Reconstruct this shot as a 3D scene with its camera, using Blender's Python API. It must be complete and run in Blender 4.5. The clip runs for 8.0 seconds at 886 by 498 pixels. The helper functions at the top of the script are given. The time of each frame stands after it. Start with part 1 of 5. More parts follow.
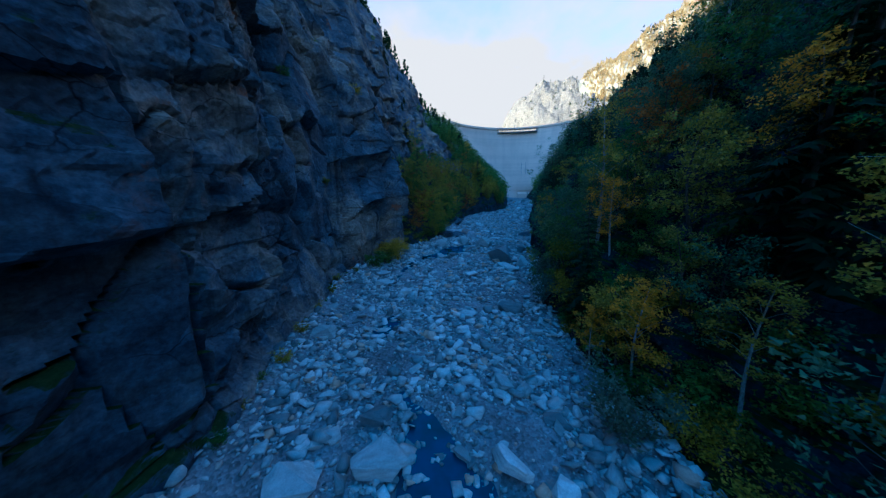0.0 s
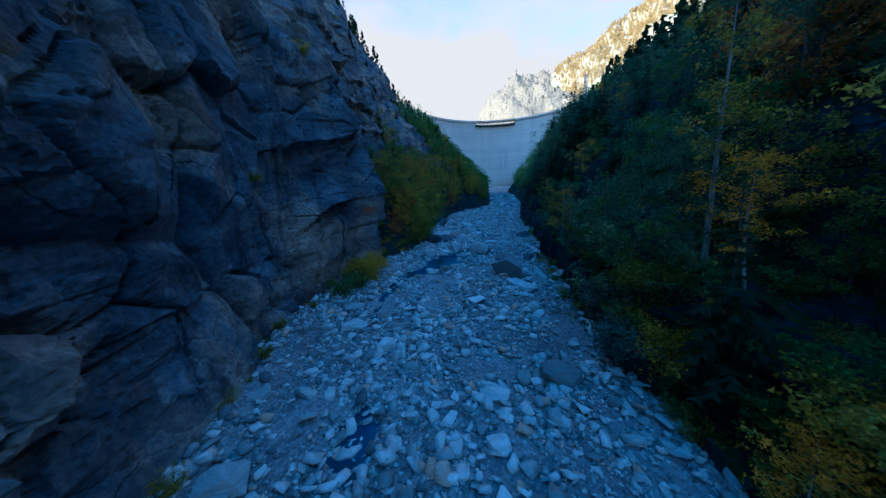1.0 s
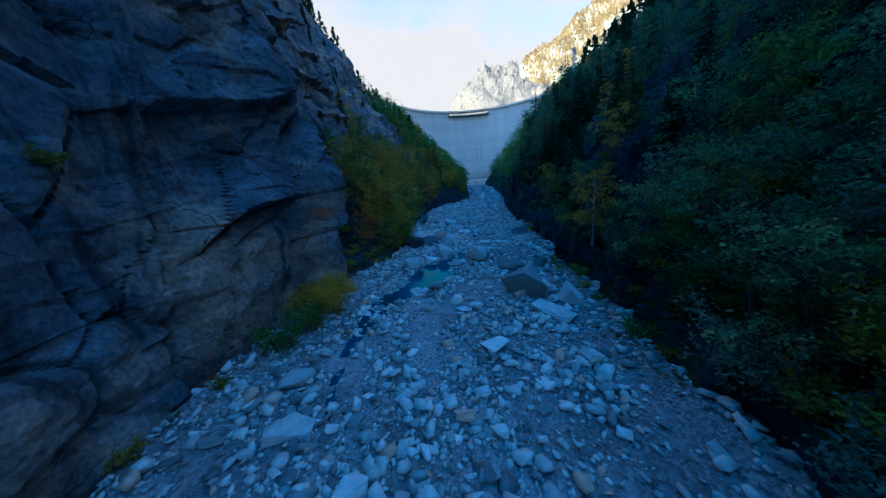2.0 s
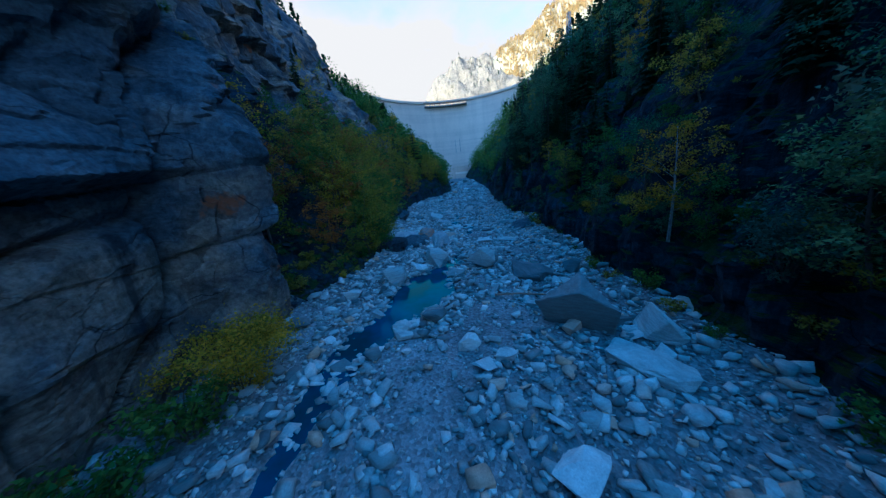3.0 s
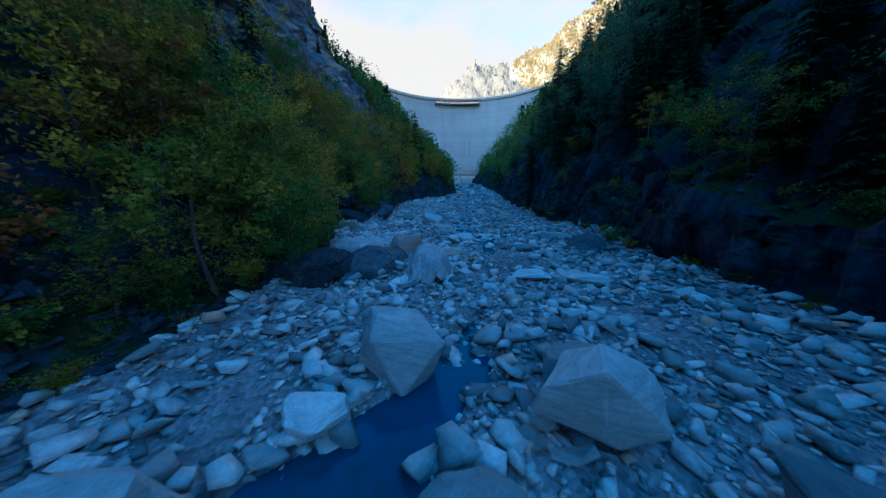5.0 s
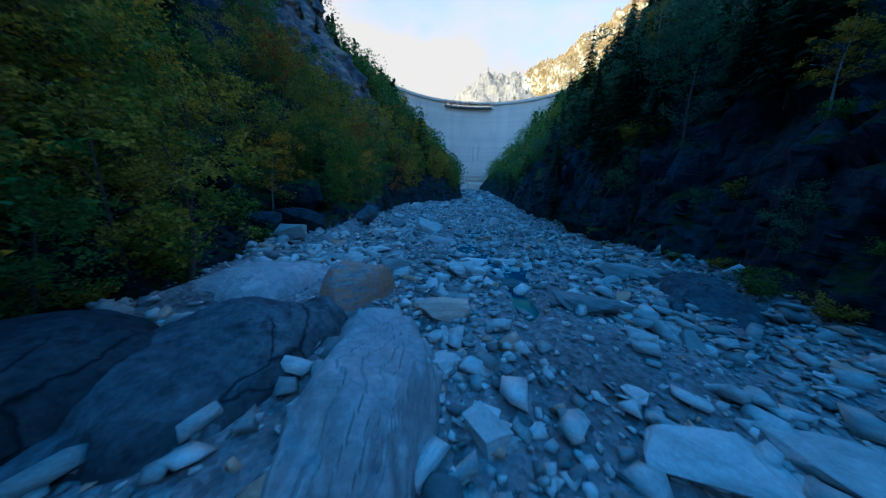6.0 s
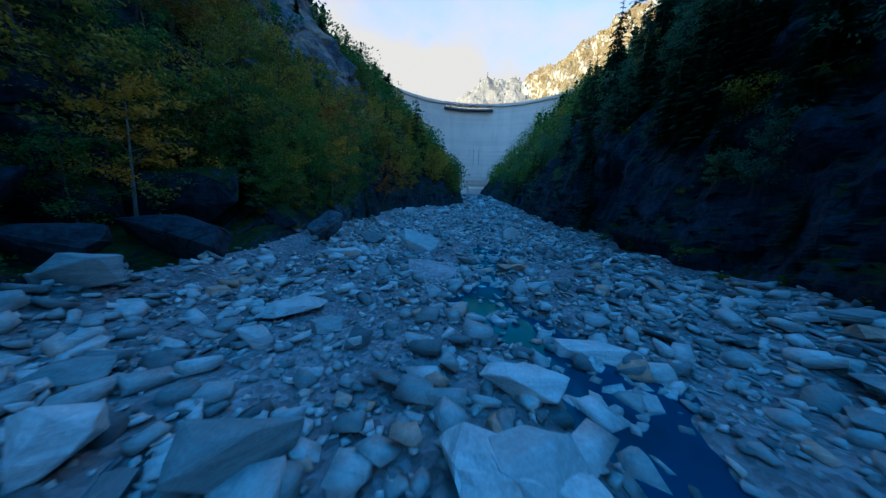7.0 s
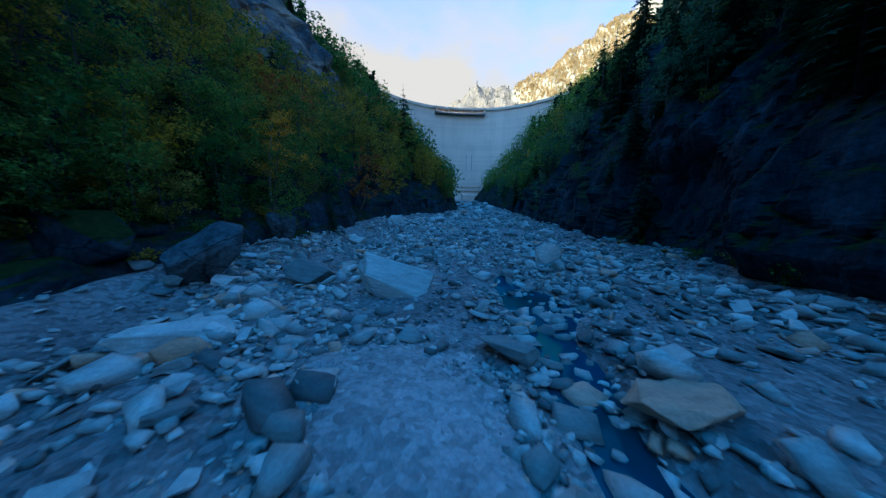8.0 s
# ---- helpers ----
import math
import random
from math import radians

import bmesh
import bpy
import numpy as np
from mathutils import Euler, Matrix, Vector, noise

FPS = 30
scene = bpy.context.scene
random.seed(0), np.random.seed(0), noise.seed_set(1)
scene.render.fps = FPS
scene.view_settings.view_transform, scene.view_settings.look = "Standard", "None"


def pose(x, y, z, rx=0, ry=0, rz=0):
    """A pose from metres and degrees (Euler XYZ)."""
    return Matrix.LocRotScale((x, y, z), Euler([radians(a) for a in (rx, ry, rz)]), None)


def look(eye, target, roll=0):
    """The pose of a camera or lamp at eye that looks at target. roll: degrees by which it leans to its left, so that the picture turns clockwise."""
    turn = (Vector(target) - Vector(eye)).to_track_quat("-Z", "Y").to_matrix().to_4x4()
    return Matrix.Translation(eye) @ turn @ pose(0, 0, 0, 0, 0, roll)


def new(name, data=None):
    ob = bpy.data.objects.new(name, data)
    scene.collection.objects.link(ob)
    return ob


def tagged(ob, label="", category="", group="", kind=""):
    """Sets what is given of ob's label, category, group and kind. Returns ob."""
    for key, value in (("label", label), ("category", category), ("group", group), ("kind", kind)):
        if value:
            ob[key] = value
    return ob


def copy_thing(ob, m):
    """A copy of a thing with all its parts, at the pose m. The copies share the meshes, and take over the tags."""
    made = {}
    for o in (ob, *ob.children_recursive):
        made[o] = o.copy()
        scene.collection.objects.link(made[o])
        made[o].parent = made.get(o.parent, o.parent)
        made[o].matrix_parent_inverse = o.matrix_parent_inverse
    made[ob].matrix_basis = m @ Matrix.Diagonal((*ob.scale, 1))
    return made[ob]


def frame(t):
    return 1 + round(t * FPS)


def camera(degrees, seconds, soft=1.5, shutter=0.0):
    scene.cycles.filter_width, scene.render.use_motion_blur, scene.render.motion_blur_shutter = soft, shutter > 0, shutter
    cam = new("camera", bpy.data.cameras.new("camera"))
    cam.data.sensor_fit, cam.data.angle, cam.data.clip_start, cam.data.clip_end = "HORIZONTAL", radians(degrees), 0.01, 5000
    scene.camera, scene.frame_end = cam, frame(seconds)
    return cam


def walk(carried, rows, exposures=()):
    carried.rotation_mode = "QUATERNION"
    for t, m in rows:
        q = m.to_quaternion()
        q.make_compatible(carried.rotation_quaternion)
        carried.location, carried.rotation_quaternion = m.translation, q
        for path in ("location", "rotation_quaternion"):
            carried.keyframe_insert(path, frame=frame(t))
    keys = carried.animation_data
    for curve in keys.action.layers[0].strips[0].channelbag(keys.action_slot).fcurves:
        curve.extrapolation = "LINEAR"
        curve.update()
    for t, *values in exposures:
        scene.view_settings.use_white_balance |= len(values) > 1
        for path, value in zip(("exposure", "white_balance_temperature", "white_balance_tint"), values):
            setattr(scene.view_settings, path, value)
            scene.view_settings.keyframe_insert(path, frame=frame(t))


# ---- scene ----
cam = camera(116.3, 8.0, soft=1.3, shutter=0.1)
METRES, EYE, TILT, LEAN, TURN = 100.0, 13.0, -9.0, 0.0, 0.0
ROWS = [
    (0.0, 0.0, 0.0, 0.0, 0.0, -0.0, -0.0),
    (0.5, -0.0082, 0.0633, 0.0138, -1.91, -0.26, 1.35),
    (1.0, -0.0141, 0.1265, 0.0259, -4.08, -0.72, 2.79),
    (1.5, -0.0173, 0.1884, 0.036, -6.39, -1.32, 4.3),
    (3.0, -0.0103, 0.368, 0.0498, -12.87, -3.38, 8.21),
    (3.5, -0.0003, 0.4261, 0.0497, -13.93, -3.61, 8.24),
    (4.0, 0.013, 0.4849, 0.0495, -14.17, -3.37, 7.03),
    (4.5, 0.03, 0.5443, 0.0517, -13.63, -2.73, 5.0),
    (6.0, 0.0825, 0.7284, 0.0708, -12.39, -0.86, -0.45),
    (6.5, 0.098, 0.7911, 0.0801, -12.33, -0.36, -0.7),
    (7.0, 0.1117, 0.8519, 0.0889, -12.52, 0.26, -0.5),
    (7.5, 0.1244, 0.913, 0.0979, -13.02, 1.01, 0.09),
    (8.0, 0.1365, 0.9732, 0.1064, -13.86, 1.9, 0.86),
]
walk(cam, [(t, pose(0, 0, EYE, TILT, LEAN, TURN) @ pose(METRES * x, METRES * y, METRES * z, 90 + pitch, roll, yaw)) for t, x, y, z, yaw, pitch, roll in ROWS],
     exposures=[(0.0, 1.73, 3490, -19), (4.2, 1.90, 3610, -20), (8.0, 1.66, 3660, -22)])

# ---- light: sun over the left-hand ridge, gorge in open shade ----
SUN_AZ, SUN_EL = radians(240), radians(18)      # clockwise from +y, above the horizon
sun_data = bpy.data.lights.new("sun", "SUN")
sun_data.energy, sun_data.angle, sun_data.color = 5.0, radians(0.5), (1.0, 0.56, 0.26)
sun = new("sun", sun_data)
sun.matrix_world = look((0, 0, 0), (-math.sin(SUN_AZ) * math.cos(SUN_EL), -math.cos(SUN_AZ) * math.cos(SUN_EL), -math.sin(SUN_EL)))

world = bpy.data.worlds.new("sky")
scene.world = world
world.use_nodes = True
wn, wl = world.node_tree.nodes, world.node_tree.links
sky = wn.new("ShaderNodeTexSky")
sky.sky_type, sky.sun_disc, sky.sun_elevation, sky.sun_rotation = "NISHITA", False, SUN_EL, SUN_AZ
sky.altitude, sky.air_density, sky.dust_density, sky.ozone_density = 1400, 1.0, 1.0, 2.8
coord = wn.new("ShaderNodeTexCoord")
cloud = wn.new("ShaderNodeTexNoise")
cloud.inputs["Scale"].default_value, cloud.inputs["Detail"].default_value, cloud.inputs["Roughness"].default_value = 2.2, 5.0, 0.55
stretch = wn.new("ShaderNodeMapping")
stretch.inputs["Scale"].default_value = (1.0, 1.0, 1.6)
wl.new(coord.outputs["Generated"], stretch.inputs["Vector"])
wl.new(stretch.outputs["Vector"], cloud.inputs["Vector"])
split = wn.new("ShaderNodeSeparateXYZ")
wl.new(coord.outputs["Generated"], split.inputs[0])
low = wn.new("ShaderNodeMapRange")          # thin cloud thickens towards the horizon
low.inputs["From Min"].default_value, low.inputs["From Max"].default_value = 0.80, 0.3
wl.new(split.outputs["Z"], low.inputs["Value"])
aim = wn.new("ShaderNodeVectorMath")          # the haze is thickest up the valley, the rest of the sky is clear
aim.operation = "DOT_PRODUCT"
aim.inputs[1].default_value = (0.25, 0.95, 0.15)
wl.new(coord.outputs["Generated"], aim.inputs[0])
valley = wn.new("ShaderNodeMapRange")
valley.inputs["From Min"].default_value, valley.inputs["From Max"].default_value = 0.0, 0.75
valley.inputs["To Min"].default_value = 0.35
wl.new(aim.outputs["Value"], valley.inputs["Value"])
haze = wn.new("ShaderNodeMath")
haze.operation = "MULTIPLY"
wl.new(low.outputs["Result"], haze.inputs[0])
wl.new(valley.outputs["Result"], haze.inputs[1])
veil = wn.new("ShaderNodeMapRange")
veil.inputs["From Min"].default_value, veil.inputs["From Max"].default_value = 0.35, 0.68
wl.new(cloud.outputs["Fac"], veil.inputs["Value"])
amount = wn.new("ShaderNodeMath")
amount.operation, amount.use_clamp = "MULTIPLY_ADD", True
wl.new(haze.outputs[0], amount.inputs[0])
amount.inputs[1].default_value = 1.0
both = wn.new("ShaderNodeMath")
both.operation = "MULTIPLY"
wl.new(veil.outputs["Result"], both.inputs[0])
wl.new(haze.outputs[0], both.inputs[1])
wl.new(both.outputs[0], amount.inputs[2])
blend = wn.new("ShaderNodeMix")
blend.data_type = "RGBA"
blend.inputs[7].default_value = (2.60, 1.44, 0.90, 1)
wl.new(amount.outputs[0], blend.inputs[0])
wl.new(sky.outputs[0], blend.inputs[6])
wl.new(blend.outputs[2], wn["Background"].inputs["Color"])
wn["Background"].inputs["Strength"].default_value = 0.15


# ---- materials ----
def material(name, rough=0.8):
    m = bpy.data.materials.new(name)
    m.use_nodes = True
    m.node_tree.nodes["Principled BSDF"].inputs["Roughness"].default_value = rough
    return m, m.node_tree.nodes, m.node_tree.links, m.node_tree.nodes["Principled BSDF"]


def tex(nodes, links, scale, detail=6.0, rough=0.6, stretch=(1, 1, 1), turn=(0, 0, 0), space="Object"):
    """A noise over the object's own metres, stretched and turned."""
    c, mp, nz = nodes.new("ShaderNodeTexCoord"), nodes.new("ShaderNodeMapping"), nodes.new("ShaderNodeTexNoise")
    mp.inputs["Scale"].default_value, mp.inputs["Rotation"].default_value = stretch, turn
    nz.inputs["Scale"].default_value, nz.inputs["Detail"].default_value, nz.inputs["Roughness"].default_value = scale, detail, rough
    links.new(c.outputs[space], mp.inputs[0])
    links.new(mp.outputs[0], nz.inputs["Vector"])
    return nz.outputs["Fac"]


def ramp(nodes, links, fac, stops):
    r = nodes.new("ShaderNodeValToRGB")
    while len(r.color_ramp.elements) < len(stops):
        r.color_ramp.elements.new(0.5)
    for e, (at, col) in zip(r.color_ramp.elements, stops):
        e.position, e.color = at, (*col, 1) if len(col) == 3 else col
    links.new(fac, r.inputs[0])
    return r.outputs["Color"]


def grey(v):
    return (v, v, v)


def mix(nodes, links, fac, a, b, how="MIX"):
    n = nodes.new("ShaderNodeMix")
    n.data_type, n.blend_type = "RGBA", how
    for socket, value in ((0, fac), (6, a), (7, b)):
        if isinstance(value, bpy.types.NodeSocket):
            links.new(value, n.inputs[socket])
        else:
            n.inputs[socket].default_value = value if socket == 0 else (*value, 1)
    return n.outputs[2]


def bump(nodes, links, shader, fac, strength, depth):
    b = nodes.new("ShaderNodeBump")
    b.inputs["Strength"].default_value, b.inputs["Distance"].default_value = strength, depth
    links.new(fac, b.inputs["Height"])
    old = shader.inputs["Normal"]
    if old.is_linked:
        links.new(old.links[0].from_socket, b.inputs["Normal"])
    links.new(b.outputs[0], old)


def rock_material(name, dark, light, stain, moss_amount=0.0, relief=0.25, bedding=(0.45, 0.45, 1.6), rusty=0.6, stained=(0.5, 0.62)):
    """Banded schist: chipped faces, tilted foliation, rusty and black streaks, moss or turf on the flatter parts."""
    m, n, l, p = material(name, 0.9)
    p.inputs["Specular IOR Level"].default_value = 0.12      # dull broken schist
    big = tex(n, l, 0.12, 6)
    band = tex(n, l, 0.5, 10, 0.72, bedding, (0.5, 0.15, 0))
    fine = tex(n, l, 3.2, 9, 0.75)
    grain = tex(n, l, 14.0, 6, 0.7, (1, 1, 2.0), (0.4, 0, 0))
    warp, wc, wadd = n.new("ShaderNodeTexNoise"), n.new("ShaderNodeTexCoord"), n.new("ShaderNodeVectorMath")
    warp.inputs["Scale"].default_value, warp.inputs["Detail"].default_value = 0.5, 5
    l.new(wc.outputs["Object"], warp.inputs["Vector"])
    wadd.operation = "MULTIPLY_ADD"
    l.new(warp.outputs["Color"], wadd.inputs[0])
    wadd.inputs[1].default_value = (1.6, 1.6, 1.6)
    l.new(wc.outputs["Object"], wadd.inputs[2])

    def chips(scale, stretch, feature, output):
        flat, cell = n.new("ShaderNodeMapping"), n.new("ShaderNodeTexVoronoi")
        flat.inputs["Scale"].default_value, flat.inputs["Rotation"].default_value = stretch, (0.3, 0, 0)
        l.new(wadd.outputs[0], flat.inputs[0])
        cell.feature = feature
        cell.inputs["Scale"].default_value = scale
        l.new(flat.outputs[0], cell.inputs["Vector"])
        return cell.outputs[output]

    plate = chips(0.55, (0.7, 0.6, 1.3), "F1", "Color")      # each chipped plate has a tone of its own
    tone = n.new("ShaderNodeRGBToBW")
    l.new(plate, tone.inputs[0])
    col = ramp(n, l, band, [(0.30, dark), (0.5, tuple((a + b) / 2 for a, b in zip(dark, light))), (0.70, light)])
    col = mix(n, l, ramp(n, l, big, [(stained[0], grey(0)), (stained[1], grey(0.8))]), col, mix(n, l, 1.0, stain, ramp(n, l, band, [(0.3, grey(0.45)), (0.7, grey(1.3))]), "MULTIPLY"))
    col = mix(n, l, 1.0, col, ramp(n, l, fine, [(0.32, grey(0.42)), (0.68, grey(1.45))]), "MULTIPLY")
    col = mix(n, l, 1.0, col, ramp(n, l, tone.outputs[0], [(0.2, grey(0.68)), (0.8, grey(1.28))]), "MULTIPLY")
    streak = tex(n, l, 0.5, 5, 0.6, (1.0, 1.0, 0.07))
    col = mix(n, l, ramp(n, l, streak, [(0.58, grey(0)), (0.68, grey(0.75))]), col, tuple(0.35 * v for v in dark))
    rust = tex(n, l, 0.28, 6, 0.65, (1, 1, 0.8))
    col = mix(n, l, ramp(n, l, rust, [(0.64, grey(0)), (0.70, grey(rusty))]), col, (0.22, 0.09, 0.035))
    if moss_amount:
        g, s = n.new("ShaderNodeNewGeometry"), n.new("ShaderNodeSeparateXYZ")
        l.new(g.outputs["Normal"], s.inputs[0])
        add = n.new("ShaderNodeMath")
        add.operation = "MULTIPLY_ADD"
        l.new(tex(n, l, 0.9, 6, 0.7), add.inputs[0])
        add.inputs[1].default_value = 0.5
        half = n.new("ShaderNodeMath")
        half.operation = "MULTIPLY"
        l.new(s.outputs["Z"], half.inputs[0])
        half.inputs[1].default_value = 0.5
        l.new(half.outputs[0], add.inputs[2])
        turf = ramp(n, l, fine, [(0.3, (0.012, 0.020, 0.006)), (0.55, (0.03, 0.045, 0.01)), (0.75, (0.08, 0.07, 0.022))])
        edge = 0.68 - 0.4 * moss_amount
        col = mix(n, l, ramp(n, l, add.outputs[0], [(edge - 0.05, grey(0)), (edge + 0.03, grey(1))]), col, turf)
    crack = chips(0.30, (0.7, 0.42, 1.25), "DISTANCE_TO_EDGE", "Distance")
    line = ramp(n, l, crack, [(0.0, grey(0.9)), (0.012, grey(0))])     # thin broken joints, the shade inside them painted as dark lines
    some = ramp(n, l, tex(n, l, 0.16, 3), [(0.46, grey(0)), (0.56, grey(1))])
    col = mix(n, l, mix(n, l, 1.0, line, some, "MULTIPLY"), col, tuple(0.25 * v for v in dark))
    l.new(col, p.inputs["Base Color"])
    bump(n, l, p, tone.outputs[0], 0.4, relief * 0.5)
    bump(n, l, p, band, 0.7, relief * 0.45)
    bump(n, l, p, chips(1.6, (0.8, 0.7, 1.4), "F1", "Distance"), 0.7, relief * 0.25)
    bump(n, l, p, fine, 0.8, relief * 0.25)
    bump(n, l, p, grain, 0.6, relief * 0.12)
    return m


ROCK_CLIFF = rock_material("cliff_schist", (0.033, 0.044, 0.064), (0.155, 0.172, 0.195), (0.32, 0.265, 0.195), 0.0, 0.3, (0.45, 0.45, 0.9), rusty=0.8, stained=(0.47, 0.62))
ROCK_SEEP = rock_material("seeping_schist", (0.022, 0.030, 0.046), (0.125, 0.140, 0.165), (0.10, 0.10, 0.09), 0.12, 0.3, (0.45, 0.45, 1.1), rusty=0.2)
# the flank's shade is put into this rock: near-black, bluish base colours
ROCK_SLOPE = rock_material("shaded_slope_rock", (0.007, 0.010, 0.018), (0.064, 0.078, 0.105), (0.026, 0.032, 0.042), 0.3, 0.3, (1.3, 1.3, 0.32), rusty=0.08)
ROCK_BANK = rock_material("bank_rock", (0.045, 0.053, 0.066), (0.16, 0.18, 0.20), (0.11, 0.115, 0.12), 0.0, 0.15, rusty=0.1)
# dry rock with the shade under the trees painted into its colour
ROCK_SHADED = rock_material("shaded_bedrock", (0.018, 0.024, 0.034), (0.060, 0.070, 0.085), (0.04, 0.045, 0.05), 0.0, 0.08, rusty=0.1)
ROCK_FAR = rock_material("far_limestone", (0.17, 0.145, 0.115), (0.46, 0.395, 0.32), (0.36, 0.31, 0.25), 0.0, 3.0, rusty=0.0)


def stone_material(name, per_island):
    m, n, l, p = material(name, 0.75)
    if per_island:
        pick = n.new("ShaderNodeNewGeometry").outputs["Random Per Island"]
    else:
        pick = n.new("ShaderNodeObjectInfo").outputs["Random"]
    base = ramp(n, l, pick, [(0.0, (0.13, 0.145, 0.15)), (0.25, (0.30, 0.325, 0.315)), (0.5, (0.46, 0.485, 0.465)), (0.8, (0.62, 0.64, 0.61)), (0.93, (0.72, 0.73, 0.69)), (0.96, (0.48, 0.37, 0.25)), (1.0, (0.52, 0.44, 0.34))])
    band = tex(n, l, 2.2, 7, 0.65, (0.6, 0.6, 3.5))
    fine = tex(n, l, 14, 6, 0.7)
    col = mix(n, l, 1.0, base, ramp(n, l, band, [(0.25, grey(0.62)), (0.7, grey(1.25))]), "MULTIPLY")
    col = mix(n, l, 1.0, col, ramp(n, l, fine, [(0.25, grey(0.75)), (0.75, grey(1.2))]), "MULTIPLY")
    l.new(col, p.inputs["Base Color"])
    bump(n, l, p, band, 0.6, 0.06)
    bump(n, l, p, fine, 0.5, 0.02)
    return m


STONE = stone_material("river_stone", False)
GRAVEL_STONE = stone_material("gravel_stone", True)


def rusty_material():
    m, n, l, p = material("rusty_stone", 0.75)
    band = tex(n, l, 1.1, 8, 0.65, (0.5, 0.5, 3.0), (0.5, 0.3, 0))
    fine = tex(n, l, 7, 7, 0.7)
    col = ramp(n, l, band, [(0.30, (0.15, 0.16, 0.165)), (0.46, (0.30, 0.30, 0.29)), (0.52, (0.40, 0.24, 0.13)), (0.56, (0.27, 0.23, 0.20)), (0.66, (0.34, 0.35, 0.345))])
    patch = tex(n, l, 0.6, 6, 0.7)
    col = mix(n, l, ramp(n, l, patch, [(0.44, grey(0)), (0.58, grey(0.7))]), col, (0.40, 0.22, 0.11))
    col = mix(n, l, 1.0, col, ramp(n, l, fine, [(0.25, grey(0.65)), (0.75, grey(1.25))]), "MULTIPLY")
    l.new(col, p.inputs["Base Color"])
    bump(n, l, p, band, 0.8, 0.14)
    bump(n, l, p, fine, 0.5, 0.03)
    return m


RUSTY = rusty_material()


def gneiss_material():
    """Pale bedrock with folded bands."""
    m, n, l, p = material("folded_gneiss", 0.7)
    band = tex(n, l, 0.8, 10, 0.7, (1.6, 0.5, 1.2), (0.35, 0.5, 0.4))
    fine = tex(n, l, 6, 8, 0.75)
    col = ramp(n, l, band, [(0.30, (0.24, 0.25, 0.25)), (0.44, (0.46, 0.46, 0.455)), (0.50, (0.36, 0.36, 0.36)), (0.60, (0.53, 0.53, 0.52)), (0.74, (0.42, 0.40, 0.37))])
    col = mix(n, l, 1.0, col, ramp(n, l, fine, [(0.25, grey(0.65)), (0.75, grey(1.2))]), "MULTIPLY")
    l.new(col, p.inputs["Base Color"])
    bump(n, l, p, band, 0.8, 0.12)
    bump(n, l, p, fine, 0.6, 0.03)
    return m


GNEISS = gneiss_material()


def bed_material(name, low, high, relief):
    m, n, l, p = material(name, 0.85)
    v = n.new("ShaderNodeTexVoronoi")
    c = n.new("ShaderNodeTexCoord")
    v.inputs["Scale"].default_value = 6.0
    l.new(c.outputs["Object"], v.inputs["Vector"])
    big = tex(n, l, 0.22, 6)
    fine = tex(n, l, 9, 8, 0.7)
    col = mix(n, l, 0.7 * relief, ramp(n, l, big, [(0.35, low), (0.65, high)]), v.outputs["Color"], "SOFT_LIGHT")
    bw = n.new("ShaderNodeRGBToBW")
    l.new(col, bw.inputs[0])
    col = mix(n, l, 1.0, bw.outputs[0], ramp(n, l, fine, [(0.25, grey(0.6)), (0.75, grey(1.3))]), "MULTIPLY")
    l.new(col, p.inputs["Base Color"])
    bump(n, l, p, v.outputs["Distance"], 0.8 * relief, 0.08)
    bump(n, l, p, fine, 0.6, 0.04)
    return m


BED = bed_material("gravel_bed", (0.14, 0.155, 0.16), (0.29, 0.31, 0.305), 1.0)


def water_material():
    """Turquoise melt water: a dark body under a gloss that grows with the slant of the view."""
    m, n, l, p = material("stream_water", 0.3)
    l.new(ramp(n, l, tex(n, l, 0.3, 5, 0.6), [(0.38, (0.022, 0.048, 0.065)), (0.6, (0.014, 0.075, 0.14))]), p.inputs["Base Color"])
    p.inputs["Specular IOR Level"].default_value = 0.0
    bump(n, l, p, tex(n, l, 2.4, 5), 0.12, 0.03)
    gloss, fresnel, both = n.new("ShaderNodeBsdfGlossy"), n.new("ShaderNodeFresnel"), n.new("ShaderNodeMixShader")
    gloss.inputs["Color"].default_value, gloss.inputs["Roughness"].default_value = (0.22, 0.66, 0.95, 1), 0.06
    fresnel.inputs["IOR"].default_value = 1.33
    l.new(p.inputs["Normal"].links[0].from_socket, gloss.inputs["Normal"])
    l.new(fresnel.outputs[0], both.inputs[0])
    l.new(p.outputs[0], both.inputs[1])
    l.new(gloss.outputs[0], both.inputs[2])
    l.new(both.outputs[0], n["Material Output"].inputs["Surface"])
    return m


WATER = water_material()
SILT = bed_material("pale_silt", (0.24, 0.255, 0.25), (0.43, 0.45, 0.435), 0.8)


def leaf_material(name, a, b, c):
    m, n, l, p = material(name, 0.65)
    p.inputs["Specular IOR Level"].default_value = 0.2
    pick = n.new("ShaderNodeNewGeometry").outputs["Random Per Island"]
    who = n.new("ShaderNodeObjectInfo").outputs["Random"]
    col = ramp(n, l, pick, [(0.0, a), (0.55, b), (1.0, c)])
    col = mix(n, l, 1.0, col, ramp(n, l, who, [(0.0, (0.6, 0.75, 0.7)), (0.5, (1.0, 1.0, 1.0)), (1.0, (1.4, 1.25, 0.9))]), "MULTIPLY")
    l.new(col, p.inputs["Base Color"])
    thin = n.new("ShaderNodeBsdfTranslucent")
    l.new(col, thin.inputs["Color"])
    both = n.new("ShaderNodeMixShader")
    both.inputs[0].default_value = 0.42
    l.new(p.outputs[0], both.inputs[1])
    l.new(thin.outputs[0], both.inputs[2])
    l.new(both.outputs[0], n["Material Output"].inputs["Surface"])
    return m


